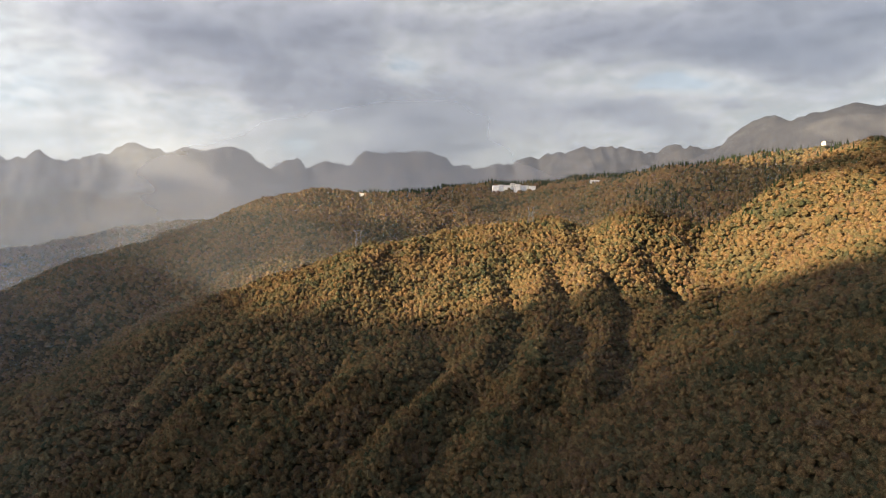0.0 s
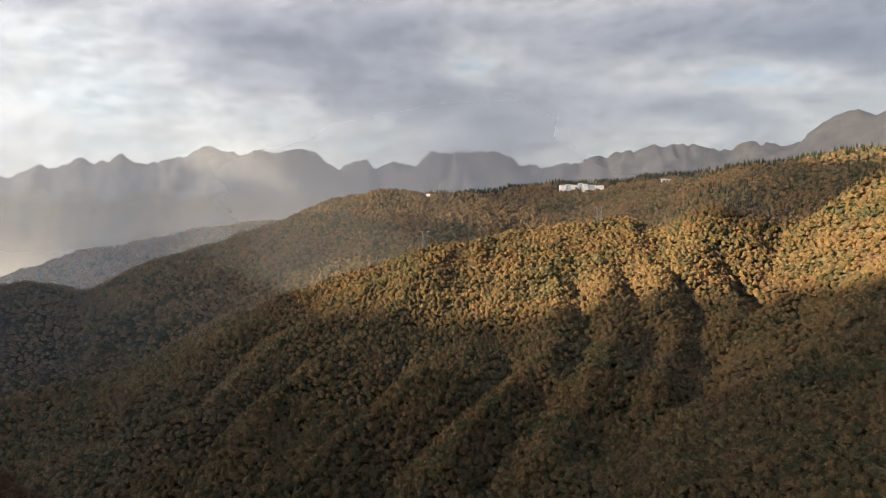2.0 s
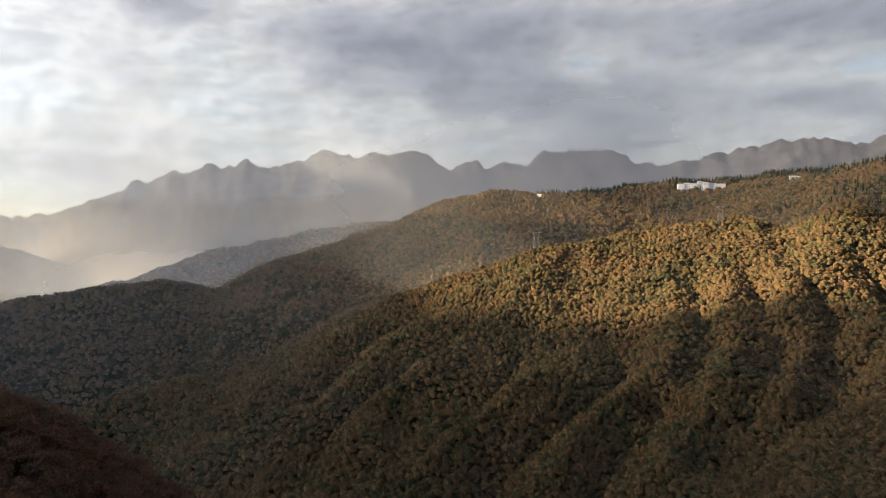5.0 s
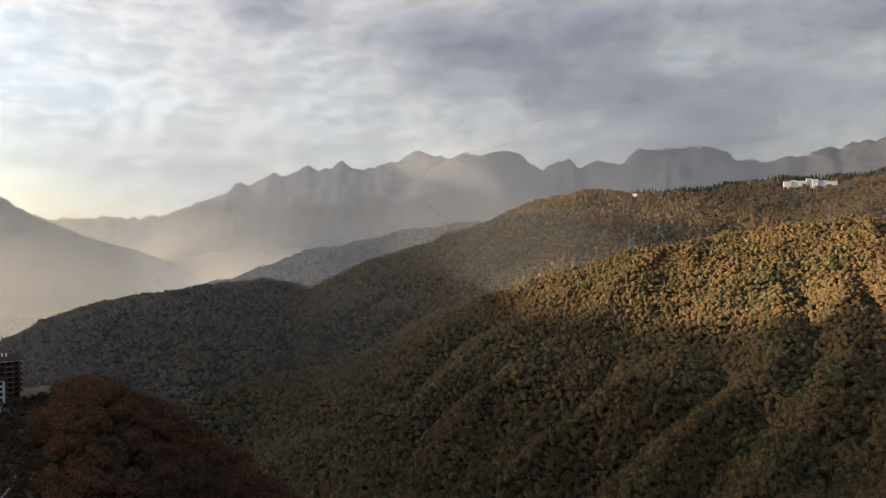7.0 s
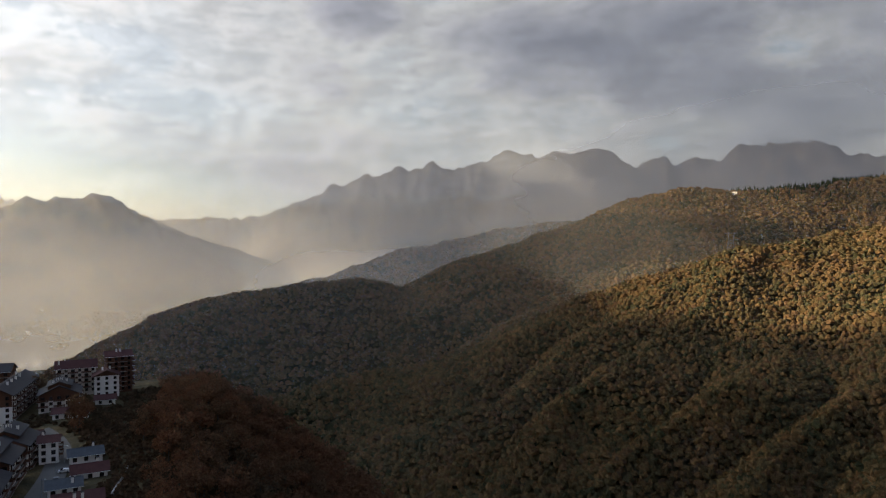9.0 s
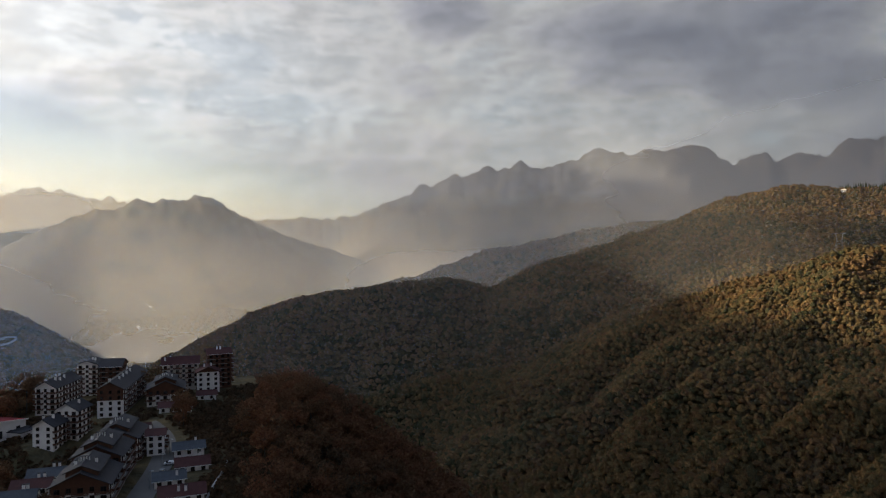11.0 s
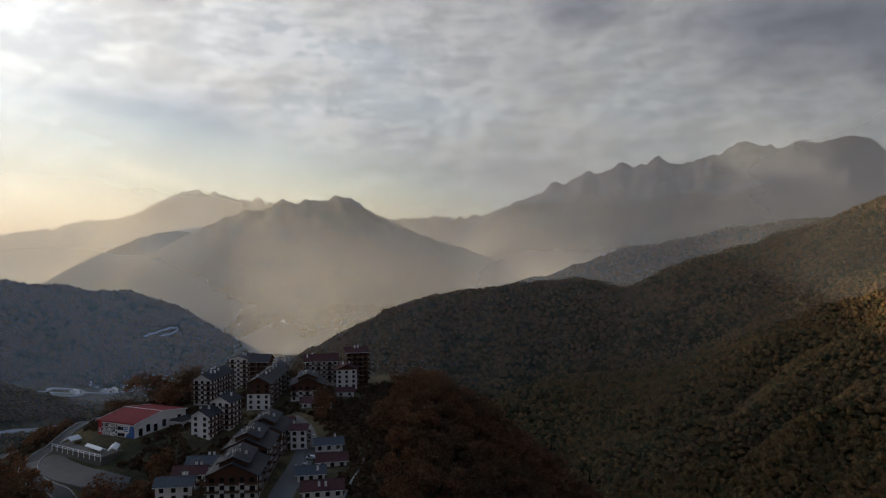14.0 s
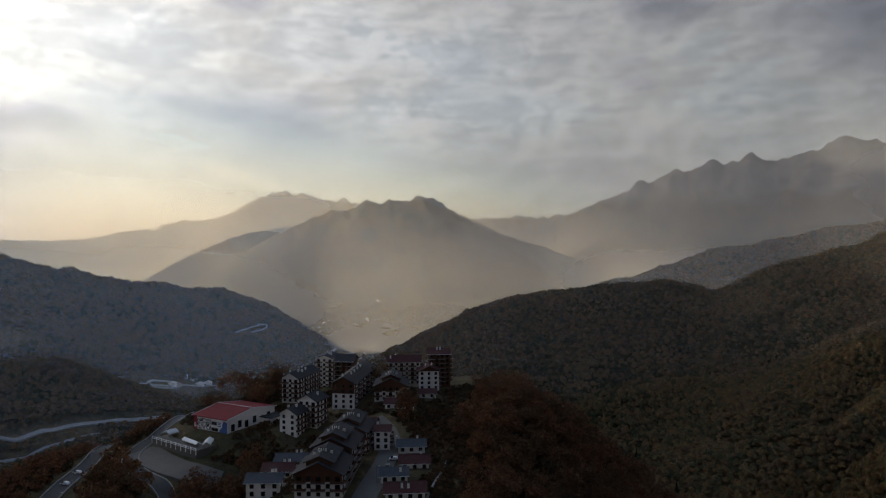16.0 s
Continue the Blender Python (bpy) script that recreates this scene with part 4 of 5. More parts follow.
house("white_house", "low house with a red-brown roof below the hotel", -352, 262, 54, 10, 7, 1, REDROOF, 1.8, "x", balconies=(), group=small)

blocks = "apartment blocks at the end of the village"
house("apartment_block", "long white apartment block with brown balconies and dark roof", -364, 211, 46, 13, 54, 5, SLATE, 3.6, balconies=("right",), wood_top=2, clad=True, gallery=('right',),
      chimneys=((-1.5, 4), (1.5, 12), (1.5, 20), (1.5, 28), (1.5, 36), (-2.0, 44)), category="apartment block", group=blocks)
house("apartment_block", "white apartment block with a dark roof full of chimneys", -404, 197, 38, 11, 29, 5, SLATE, 3.2, balconies=("right", "front"), clad=False, gallery=("right",), wood_top=2,
      chimneys=((-2.5, 5), (1.5, 8), (2.5, 11), (-1.0, 14), (2.0, 17), (-2.0, 20)), category="apartment block", group=blocks)
house("apartment_block", "tall white apartment block with a flat dark roof", -430, 234, 40, 12, 14, 8, SLATE, 1.8, balconies=("front",), clad=False, chimneys=((1.0, 6), (2.5, 6)), category="apartment block", group=blocks)
house("apartment_block", "white stepped apartment block with brown balconies and dark roof", -350, 170, 34, 10, 11, 4, SLATE, 3.0, balconies=("right",), wood_top=1, clad=False,
      chimneys=((-2, 4), (1.5, 6)), category="apartment block", group=blocks)
house("apartment_block", "white stepped apartment block with brown balconies and dark roof", -354, 183, 34, 11, 12, 5, SLATE, 3.2, balconies=("right", "front"), clad=False, gallery=("right",),
      chimneys=((-2, 5), (2.5, 7)), category="apartment block", group=blocks)
house("apartment_block", "brown timber apartment block with a pale glazed roof terrace", -418, 242, 46, 12, 14, 7, SLATE, 3.4, ridge="x", balconies=("front",), wall=TIMBER, category="apartment block", group=blocks)
house("chalet", "dark timber chalet with stacked grey roofs and white balconies", -356, 238, 54, 19, 20, 3, SLATE, 4.4, lantern=True, category="chalet", group=row, wood_top=1, gallery=("right",))

# the hotel at the edge of the hill: a long wing, a gabled front wing and a tower
house("hotel_wing", "long hotel wing with a red-brown roof and rows of balconies", -390, 271, 55, 21, 11, 5, REDROOF, 3.4, "x", z=368, wall=CREAM, chimneys=((-9, 3), (-6, 8), (2, 9), (8, 9)), balconies=("front",), category="hotel", clad=False)
house("hotel_wing", "white gabled hotel wing with timber boarding under a brown roof", -371, 277, 56, 13, 15, 4, REDROOF, 3.0, z=367, chimneys=((-2, 6), (2, 8)), balconies=("right",), bays=None, category="hotel", wood_top=0)
house("hotel_tower", "tall hotel tower with brown balconies under a low brown roof", -377, 290, 60, 14, 13, 7, REDROOF, 2.4, "x", z=367, wall=TIMBER, chimneys=((-1, 5), (1, 5)), balconies=("front", "right"), category="hotel", clad=False)

# ---- the hall with the painted front ----
hall = new("hall")
HALL = pose(-377, 138.5, 359.0, 0, 0, 24)
hall.matrix_basis = HALL
tagged(hall, "white hall with a red roof and striped mural front", "hall")
part("wall", prism([(0, -5), (36, -5), (36, 11), (18, 13.6), (0, 11)], -12, 12, "x"), PLASTER, hall)
for a in (-1, 1):
    y0 = 18 + a * 18.8
    part("roof_slope", prism([(18, 13.6), (y0, 10.9), (y0, 11.3), (18, 14.0)], -12.8, 12.8, "x"), BRIGHTRED, hall)
part("roof_trim", prism([(17.8, 14.0), (18.2, 14.0), (18.2, 14.12), (17.8, 14.12)], -12.8, 12.8, "x"), WHITE, hall)
for x in (-12.95, 12.8):
    part("roof_trim", prism([(-0.8, 10.85), (18, 13.65), (36.8, 10.85), (36.8, 11.4), (18, 14.15), (-0.8, 11.4)], x, x + 0.15, "x"), WHITE, hall)
part("mural", boxes((-9.5, 0.5, -0.12, 0.02, 0.4, 10.2)), MURAL, hall, "black and white striped mural")
part("panel", boxes((-11.9, -9.6, -0.2, 0.02, 2.5, 10.6)), RED, hall, "red sign panel")
part("sign_bar", boxes((-11.5, -10.1, -0.28, -0.2, 5.2, 5.7), (-11.5, -11.2, -0.28, -0.2, 5.7, 7.4), (-10.7, -10.4, -0.28, -0.2, 5.7, 7.4)), WHITE, hall)
part("panel", prism([(6.0, 0.3), (11.9, 0.3), (11.9, 9.5), (9.5, 10.2), (8.0, 6.4), (6.6, 5.0)], -0.16, 0.02), BLUE, hall, "blue and white painted panel")
part("sign_board", boxes((5.0, 8.6, -0.26, -0.17, 6.6, 10.0)), WHITE, hall)
part("sign_bar", boxes((5.5, 8.1, -0.32, -0.26, 8.8, 9.3), (5.5, 7.7, -0.32, -0.26, 7.9, 8.4), (5.5, 8.0, -0.32, -0.26, 7.0, 7.5)), BLUE, hall)
for z0 in (1.2, 4.4, 7.6):
    for x in (2.0, 4.4):
        window(hall, pose(x, 0, z0), 1.9, 1.5)
for i, y0 in enumerate((4, 9, 14, 20, 26, 31)):
    window(hall, pose(12, y0, 4.5 + (i % 2), 0, 0, 90), 2.2, 3.4)
part("canopy", prism([(-0.1, 2.9), (-3.2, 3.3), (-3.2, 3.6), (-0.1, 3.3)], -12, -4, "x"), RED, hall)
part("annex_wall", boxes((12, 20, 24, 36, -5, 7.5)), PLASTER, hall)
part("annex_roof", boxes((12, 20.6, 23.5, 36.5, 7.5, 7.8)), SLATE, hall)
for y0 in (26.5, 30, 33.5):
    window(hall, pose(20, y0, 1.0, 0, 0, 90), 1.6, 4.4)


# ---- roads and paving laid on the hill ----
def strip(name, points, wide, material, label, category, lift=0.22, kerb=False, kind="structure"):
    """A smooth ribbon of paving that follows the ground."""
    pts = np.array(points, float)
    seg = np.hypot(*np.diff(pts, axis=0).T)
    s = np.concatenate([[0], np.cumsum(seg)])
    t = np.linspace(0, s[-1], max(8, int(s[-1] / 3.0)))
    xs, ys = np.interp(t, s, pts[:, 0]), np.interp(t, s, pts[:, 1])
    ker = np.ones(5) / 5
    for _ in range(3):
        xs[2:-2], ys[2:-2] = np.convolve(xs, ker, "valid"), np.convolve(ys, ker, "valid")
    dx, dy = np.gradient(xs), np.gradient(ys)
    n = np.hypot(dx, dy)
    nx, ny = -dy / n, dx / n
    offs = np.linspace(-wide / 2, wide / 2, 5)
    rows = []
    mid = height(xs, ys)
    for o in offs:
        x, y = xs + nx * o, ys + ny * o
        rows.append(np.stack([x, y, np.maximum(height(x, y), mid - 0.3) + lift], -1))
    edge = [r - np.array([0, 0, 2.5]) for r in (rows[0], rows[-1])]
    grid = np.stack([edge[0]] + rows + [edge[1]], 1)
    k = grid.shape[1]
    i, j = np.meshgrid(np.arange(len(t) - 1), np.arange(k - 1), indexing="ij")
    f = np.stack([i * k + j, i * k + j + 1, (i + 1) * k + j + 1, (i + 1) * k + j], -1).reshape(-1, 4)
    ob = tagged(link_mesh(name, grid.reshape(-1, 3), f, material, False), label, category, kind=kind)
    if kerb:
        for side in (-1, 1):
            x, y = xs + nx * side * (wide / 2 + 0.15), ys + ny * side * (wide / 2 + 0.15)
            z = np.maximum(height(x, y), mid - 0.3) + lift
            sq = [(-0.18, -0.6), (0.18, -0.6), (0.18, 0.55), (-0.18, 0.55)]
            g = np.stack([np.stack([x + nx * a, y + ny * a, z + b], -1) for a, b in sq], 1)
            i, j = np.meshgrid(np.arange(len(t) - 1), np.arange(4), indexing="ij")
            j2 = (j + 1) % 4
            ff = np.stack([i * 4 + j, i * 4 + j2, (i + 1) * 4 + j2, (i + 1) * 4 + j], -1).reshape(-1, 4)
            kb = link_mesh("kerb_wall", g.reshape(-1, 3), ff, CONCRETE)
            kb.parent = ob
    return ob


strip("street", [(-205, 122), (-229, 142), (-240, 152), (-252, 164), (-266, 177), (-280, 188), (-297, 199), (-318, 208), (-333, 212)], 9.5, PAVING, "grey paved village street between the chalets", "street")
strip("road", [(-440, 150), (-420, 136), (-407, 126), (-401, 113), (-392, 103), (-380, 98), (-356, 98), (-338, 103), (-326, 104), (-312, 94), (-296, 74)], 7.5, ASPHALT, "grey road curving round below the hall", "road", kerb=True)
strip("forecourt", [(-390, 106), (-372, 109), (-352, 112), (-338, 117), (-331, 126)], 16, PAVING, "grey paved forecourt in front of the hall", "pavement", lift=0.30)
strip("road", [(-430, 104), (-404, 88), (-387, 80), (-378, 73), (-365, 66), (-351, 58), (-339, 51), (-318, 38)], 8.0, ASPHALT, "grey road with kerbs running down past parked cars", "road", kerb=True)
strip("path_wall", [(-246, 194), (-240, 189), (-235, 183), (-227, 173), (-220, 166), (-212, 158)], 0.6, CONCRETE, "low pale wall along the edge of the wooded slope", "wall", lift=1.1)
strip("road", FOOT_ROAD, 9, STONE, "pale road along the foot of the far slope", "road", lift=1.0)
strip("road", BANK_ROAD, 5, STONE, "pale road below the wooded bank", "road", lift=1.0)

# the terrace in front of the hall, with a white balustrade
terrace = new("terrace")
terrace.matrix_basis = pose(-375, 124.5, 358.8, 0, 0, 16)
tagged(terrace, "pale raised terrace with a white post-and-rail front", "terrace")
part("deck", boxes((-19, 19, -6.5, 6, -8, 1.6)), PAVING, terrace)
part("rail", boxes((-19, 19, -6.6, -6.4, 2.5, 2.7), (-19, 19, -6.6, -6.4, 1.65, 1.8)), WHITE, terrace)
for i in range(10):
    shared("post", stored("post", lambda: boxes((-0.16, 0.16, -0.16, 0.16, -0.6, 2.9)), WHITE), terrace, "", pose(-19 + i * 4.22, -6.5, 0))


def tent(x, y, z, turn, w, d, h, label):
    ob = new("tent")
    ob.matrix_basis = pose(x, y, z, 0, 0, turn)
    tagged(ob, label, "tent", "stalls on the terrace")
    part("canopy", prism([(-w / 2, h), (0, h + w * 0.3), (w / 2, h), (w / 2, h - 0.5), (0, h + w * 0.3 - 0.5), (-w / 2, h - 0.5)], -d / 2, d / 2), WHITE, ob)
    for a in (-1, 1):
        for b in (-1, 1):
            part("leg", boxes((a * (w / 2 - 0.1) - 0.06, a * (w / 2 - 0.1) + 0.06, b * (d / 2 - 0.1) - 0.06, b * (d / 2 - 0.1) + 0.06, 0, h)), STEEL, ob)


tent(-359, 131, 360.4, 60, 4, 9, 2.4, "white canopy stall standing on the terrace")
tent(-368, 125.5, 360.4, 100, 3, 14, 1.6, "long low white awning standing on the terrace")
tent(-388, 121.5, 360.4, 20, 5, 6, 2.6, "white canopy stall beside the road")


# ---- parked cars ----
def car(x, y, turn, paint, label):
    ob = new("car")
    ob.matrix_basis = pose(x, y, ground_at(x, y) + 0.26, 0, 0, turn)
    tagged(ob, label, "car", "parked cars")
    body = prism([(-2.2, 0.35), (2.2, 0.35), (2.25, 0.75), (2.0, 0.95), (1.0, 1.02), (0.4, 1.48), (-1.2, 1.5), (-2.0, 1.05), (-2.25, 0.9)], -0.88, 0.88, "x")
    bmesh.ops.rotate(body, verts=body.verts, cent=(0, 0, 0), matrix=Matrix.Rotation(radians(90), 3, "Z"))
    bmesh.ops.bevel(body, geom=body.edges[:], offset=0.06, segments=1, affect="EDGES")
    part("body", body, paint, ob)
    part("glass_band", boxes((-1.3, 0.55, -0.9, 0.9, 1.05, 1.38)), GLASS, ob)
    for a in (-1.35, 1.35):
        for b in (-0.8, 0.8):
            bm = bmesh.new()
            bmesh.ops.create_cone(bm, cap_ends=True, segments=14, radius1=0.33, radius2=0.33, depth=0.24)
            w = part("wheel", bm, RUBBER, ob, "", pose(a, b, 0.33, 90, 0, 0))
            bm = bmesh.new()
            bmesh.ops.create_cone(bm, cap_ends=True, segments=10, radius1=0.19, radius2=0.19, depth=0.26)
            part("rim", bm, STEEL, w)


CARPAINT = {"white": plain("white_car_paint", (0.75, 0.75, 0.76), 0.3, change=0.05), "grey": plain("grey_car_paint", (0.18, 0.19, 0.20), 0.3, change=0.05), "red": plain("red_car_paint", (0.30, 0.04, 0.04), 0.3, change=0.05)}
for x, y, turn, tone in ((-381, 75.5, 40, "white"), (-367, 68, 32, "white"), (-346, 61, 30, "grey"), (-337, 56.5, 150, "white"), (-333, 52, 150, "white"),
                         (-312, 148, 20, "grey"), (-318, 152, 20, "white"), (-372, 182, 100, "grey"), (-366, 186, 100, "white"), (-262, 178, 48, "white"), (-255, 170, 140, "grey"), (-300, 196, 60, "red")):
    car(x, y, turn, CARPAINT[tone], tone + " car parked on the paved ground")


def street_lamp(x, y, turn):
    ob = new("street_lamp")
    ob.matrix_basis = pose(x, y, ground_at(x, y), 0, 0, turn)
    tagged(ob, "thin grey street lamp standing beside the road", "street lamp", "street lamps")
    part("pole", boxes((-0.07, 0.07, -0.07, 0.07, -0.5, 7.0)), STEEL, ob)
    part("arm", boxes((-0.05, 1.3, -0.05, 0.05, 6.9, 7.0)), STEEL, ob)
    part("lamp_head", boxes((0.9, 1.6, -0.15, 0.15, 6.8, 6.95)), WHITE, ob)


for x, y in ((-243, 157), (-258, 172), (-274, 186), (-345, 94), (-372, 90), (-396, 92), (-360, 70), (-344, 62), (-392, 84)):
    street_lamp(x, y, 30)


# ---- on the mountain crest: the pale resort, the upper station, and the pylons ----
def resort(x, y, z, turn, label):
    ob = new("resort")
    ob.matrix_basis = pose(x, y, z, 0, 0, turn)
    tagged(ob, label, "hotel")
    blocks = [(-62, -44, 3), (-42, -30, 6), (-28, -8, 4), (-6, 6, 10), (8, 22, 7), (24, 46, 4), (48, 68, 2)]
    for i, (a, b, h) in enumerate(blocks):
        part("wall", boxes((a, b, (i % 2) * 4, 16 + (i % 3) * 3, -16, h)), WHITE, ob)
        part("roof", boxes((a - 0.6, b + 0.6, (i % 2) * 4 - 0.6, 16.6 + (i % 3) * 3, h, h + 0.8)), PLASTER, ob)
        for s in range(int(h / 4.5)):
            n = int((b - a) / 5)
            for k in range(n):
                window(ob, pose(a + (k + 0.5) * (b - a) / n, (i % 2) * 4, 1.5 + s * 4.5), 2.4, 1.8)
    return ob


resort(212, 2165, 605, 5, "white stepped resort hotel standing on the wooded crest")
house("mountain_station", "pale mountain station with a flat roof on the crest", 851, 1586, 28, 24, 10, 1, SLATE, 1.0, "x", wall=CREAM, balconies=(), clad=False, category="building", z=658)
house("lodge", "small white lodge among the trees on the crest", 425, 2005, 10, 26, 9, 1, CREAM, 2.0, "x", balconies=(), clad=False, category="house", z=607)
house("lodge", "small pale lodge among the trees on the crest", -369, 1960, -5, 14, 8, 1, CREAM, 2.0, "x", balconies=(), clad=False, category="house", z=576)
house("lodge", "small pale lodge among the trees on the crest", -227, 2005, -5, 10, 8, 2, CREAM, 2.0, "x", balconies=(), clad=False, category="house", z=568)


def beam(bm, a, b, r):
    a, b = Vector(a), Vector(b)
    d = (b - a).normalized()
    s = d.cross(Vector((0, 0, 1)) if abs(d.z) < 0.9 else Vector((1, 0, 0))).normalized() * r
    t = d.cross(s).normalized() * r
    q = [bm.verts.new(p + k) for p in (a, b) for k in (s + t, s - t, -s - t, -s + t)]
    for i in range(4):
        j = (i + 1) % 4
        bm.faces.new((q[i], q[j], q[4 + j], q[4 + i]))


def pylon(x, y, turn, tall=44):
    ob = new("pylon")
    z = ground_at(x, y)
    ob.matrix_basis = pose(x, y, z, 0, 0, turn)
    tagged(ob, "grey steel lattice power pylon rising above the wood", "pylon", "power pylons")
    foot, neck, waist = 8.5, 2.2, tall * 0.72
    for a in (-1, 1):
        for b in (-1, 1):
            bm = bmesh.new()
            beam(bm, (a * foot, b * foot * 0.6, -3), (a * neck * 1.8, b * neck, waist), 0.24)
            beam(bm, (a * neck * 1.8, b * neck, waist), (a * 6.0, b * 0.9, tall), 0.2)
            part("leg", bm, STEEL, ob)
    for b in (-1, 1):
        bm = bmesh.new()
        for i in range(6):
            h0, h1 = waist * i / 6, waist * (i + 1) / 6
            w0, w1 = foot + (neck * 1.8 - foot) * i / 6, foot + (neck * 1.8 - foot) * (i + 1) / 6
            d0, d1 = (foot * 0.6 + (neck - foot * 0.6) * k / 6 for k in (i, i + 1))
            beam(bm, (-w0, b * d0, h0), (w1, b * d1, h1), 0.12)
            beam(bm, (w0, b * d0, h0), (-w1, b * d1, h1), 0.12)
        part("bracing", bm, STEEL, ob)
    bm = bmesh.new()
    beam(bm, (-11, 0, tall), (11, 0, tall), 0.3)
    beam(bm, (-11, 0, tall), (-5.5, 0, tall - 3), 0.15)
    beam(bm, (11, 0, tall), (5.5, 0, tall - 3), 0.15)
    part("crossarm", bm, STEEL, ob)
    for a in (-10, -3.4, 3.4, 10):
        part("insulator", boxes((a - 0.16, a + 0.16, -0.16, 0.16, tall - 3.2, tall - 0.4)), GLASS, ob)


pylon(-174, 1480, 20, 42)
pylon(198, 1618, 10, 46)

# ---- the town on the valley floor ----
town = np.random.RandomState(11)


def town_house(kind):
    """A small house: walls, a gabled roof."""
    ob = new("town_house")
    w, d, h = ((9, 8, 5), (14, 9, 7), (22, 12, 6), (10, 9, 9))[kind]
    part("wall", prism([(-w / 2, -4), (w / 2, -4), (w / 2, h), (0, h + w * 0.16), (-w / 2, h)], 0, d), (CREAM, STONE, PLASTER, CREAM)[kind], ob)
    for s in (-1, 1):
        a = s * (w / 2 + 0.7)
        part("roof_slope", prism([(0, h + w * 0.17), (a, h - 0.3), (a, h), (0, h + w * 0.17 + 0.3)], -0.7, d + 0.7), (REDROOF, SLATE, CREAM, BLUEROOF)[kind], ob)
    for k in range(2):
        window(ob, pose((k - 0.5) * w * 0.5, 0, 1.2), 1.3, 1.5)
    return tagged(ob, ("small white house with a red-brown roof in the valley town", "cream house with a grey roof in the valley town",
                       "long white shed with a pale roof in the valley town", "tall white house with a blue-grey roof in the valley town")[kind], "house", "houses of the valley town")


masters = [town_house(k) for k in range(4)]
used = [False] * 4
for i in range(900):
    a, d = radians(town.uniform(57.0, 65.0)), town.uniform(2740, 3200)
    x, y = -math.sin(a) * d, math.cos(a) * d
    z = ground_at(x, y)
    if z > 128 - (a - radians(57)) * 200 or sum(used) > 900:
        continue
    k = int(town.choice(4, p=(0.4, 0.25, 0.15, 0.2)))
    m = pose(x, y, z, 0, 0, town.uniform(0, 180))
    if not used[k]:
        masters[k].matrix_basis = m
        used[k] = True
    elif town.rand() < 0.5:
        copy_thing(masters[k], m)
strip("valley_road", VALLEY_ROAD, 9, CONCRETE, "pale main road through the valley town", "road", lift=2.0)
strip("river", RIVER, 20, PAVING, "pale gravel river bed along the valley floor", "river", lift=1.0)


# ---- the oval track and sheds on the valley floor ----
loop = [(-1990 - 22 * math.cos(a) + 13 * math.sin(a), 584 + 52 * math.cos(a) + 4 * math.sin(a)) for a in np.linspace(0, 2 * math.pi, 40)]
strip("track", loop, 6, CONCRETE, "pale oval track on the valley floor", "track", lift=2.0)
strip("valley_road", TRACK_ROAD, 6, CONCRETE, "pale road beside the oval track", "road", lift=2.0)
for x, y, k in ((-1967, 457, 2), (-1996, 602, 2), (-2058, 657, 2), (-2063, 690, 1), (-2044, 716, 2), (-2098, 786, 2), (-2085, 807, 0), (-2087, 843, 2), (-2058, 848, 1), (-2030, 690, 2), (-2072, 760, 2), (-2050, 675, 0)):
    copy_thing(masters[k], pose(x, y, ground_at(x, y), 0, 0, 30 + x % 50))
# the road that winds up the far hill
strip("hill_road", HILL_ROAD, 5, STONE, "pale road winding up the wooded hill", "road", lift=4.0)


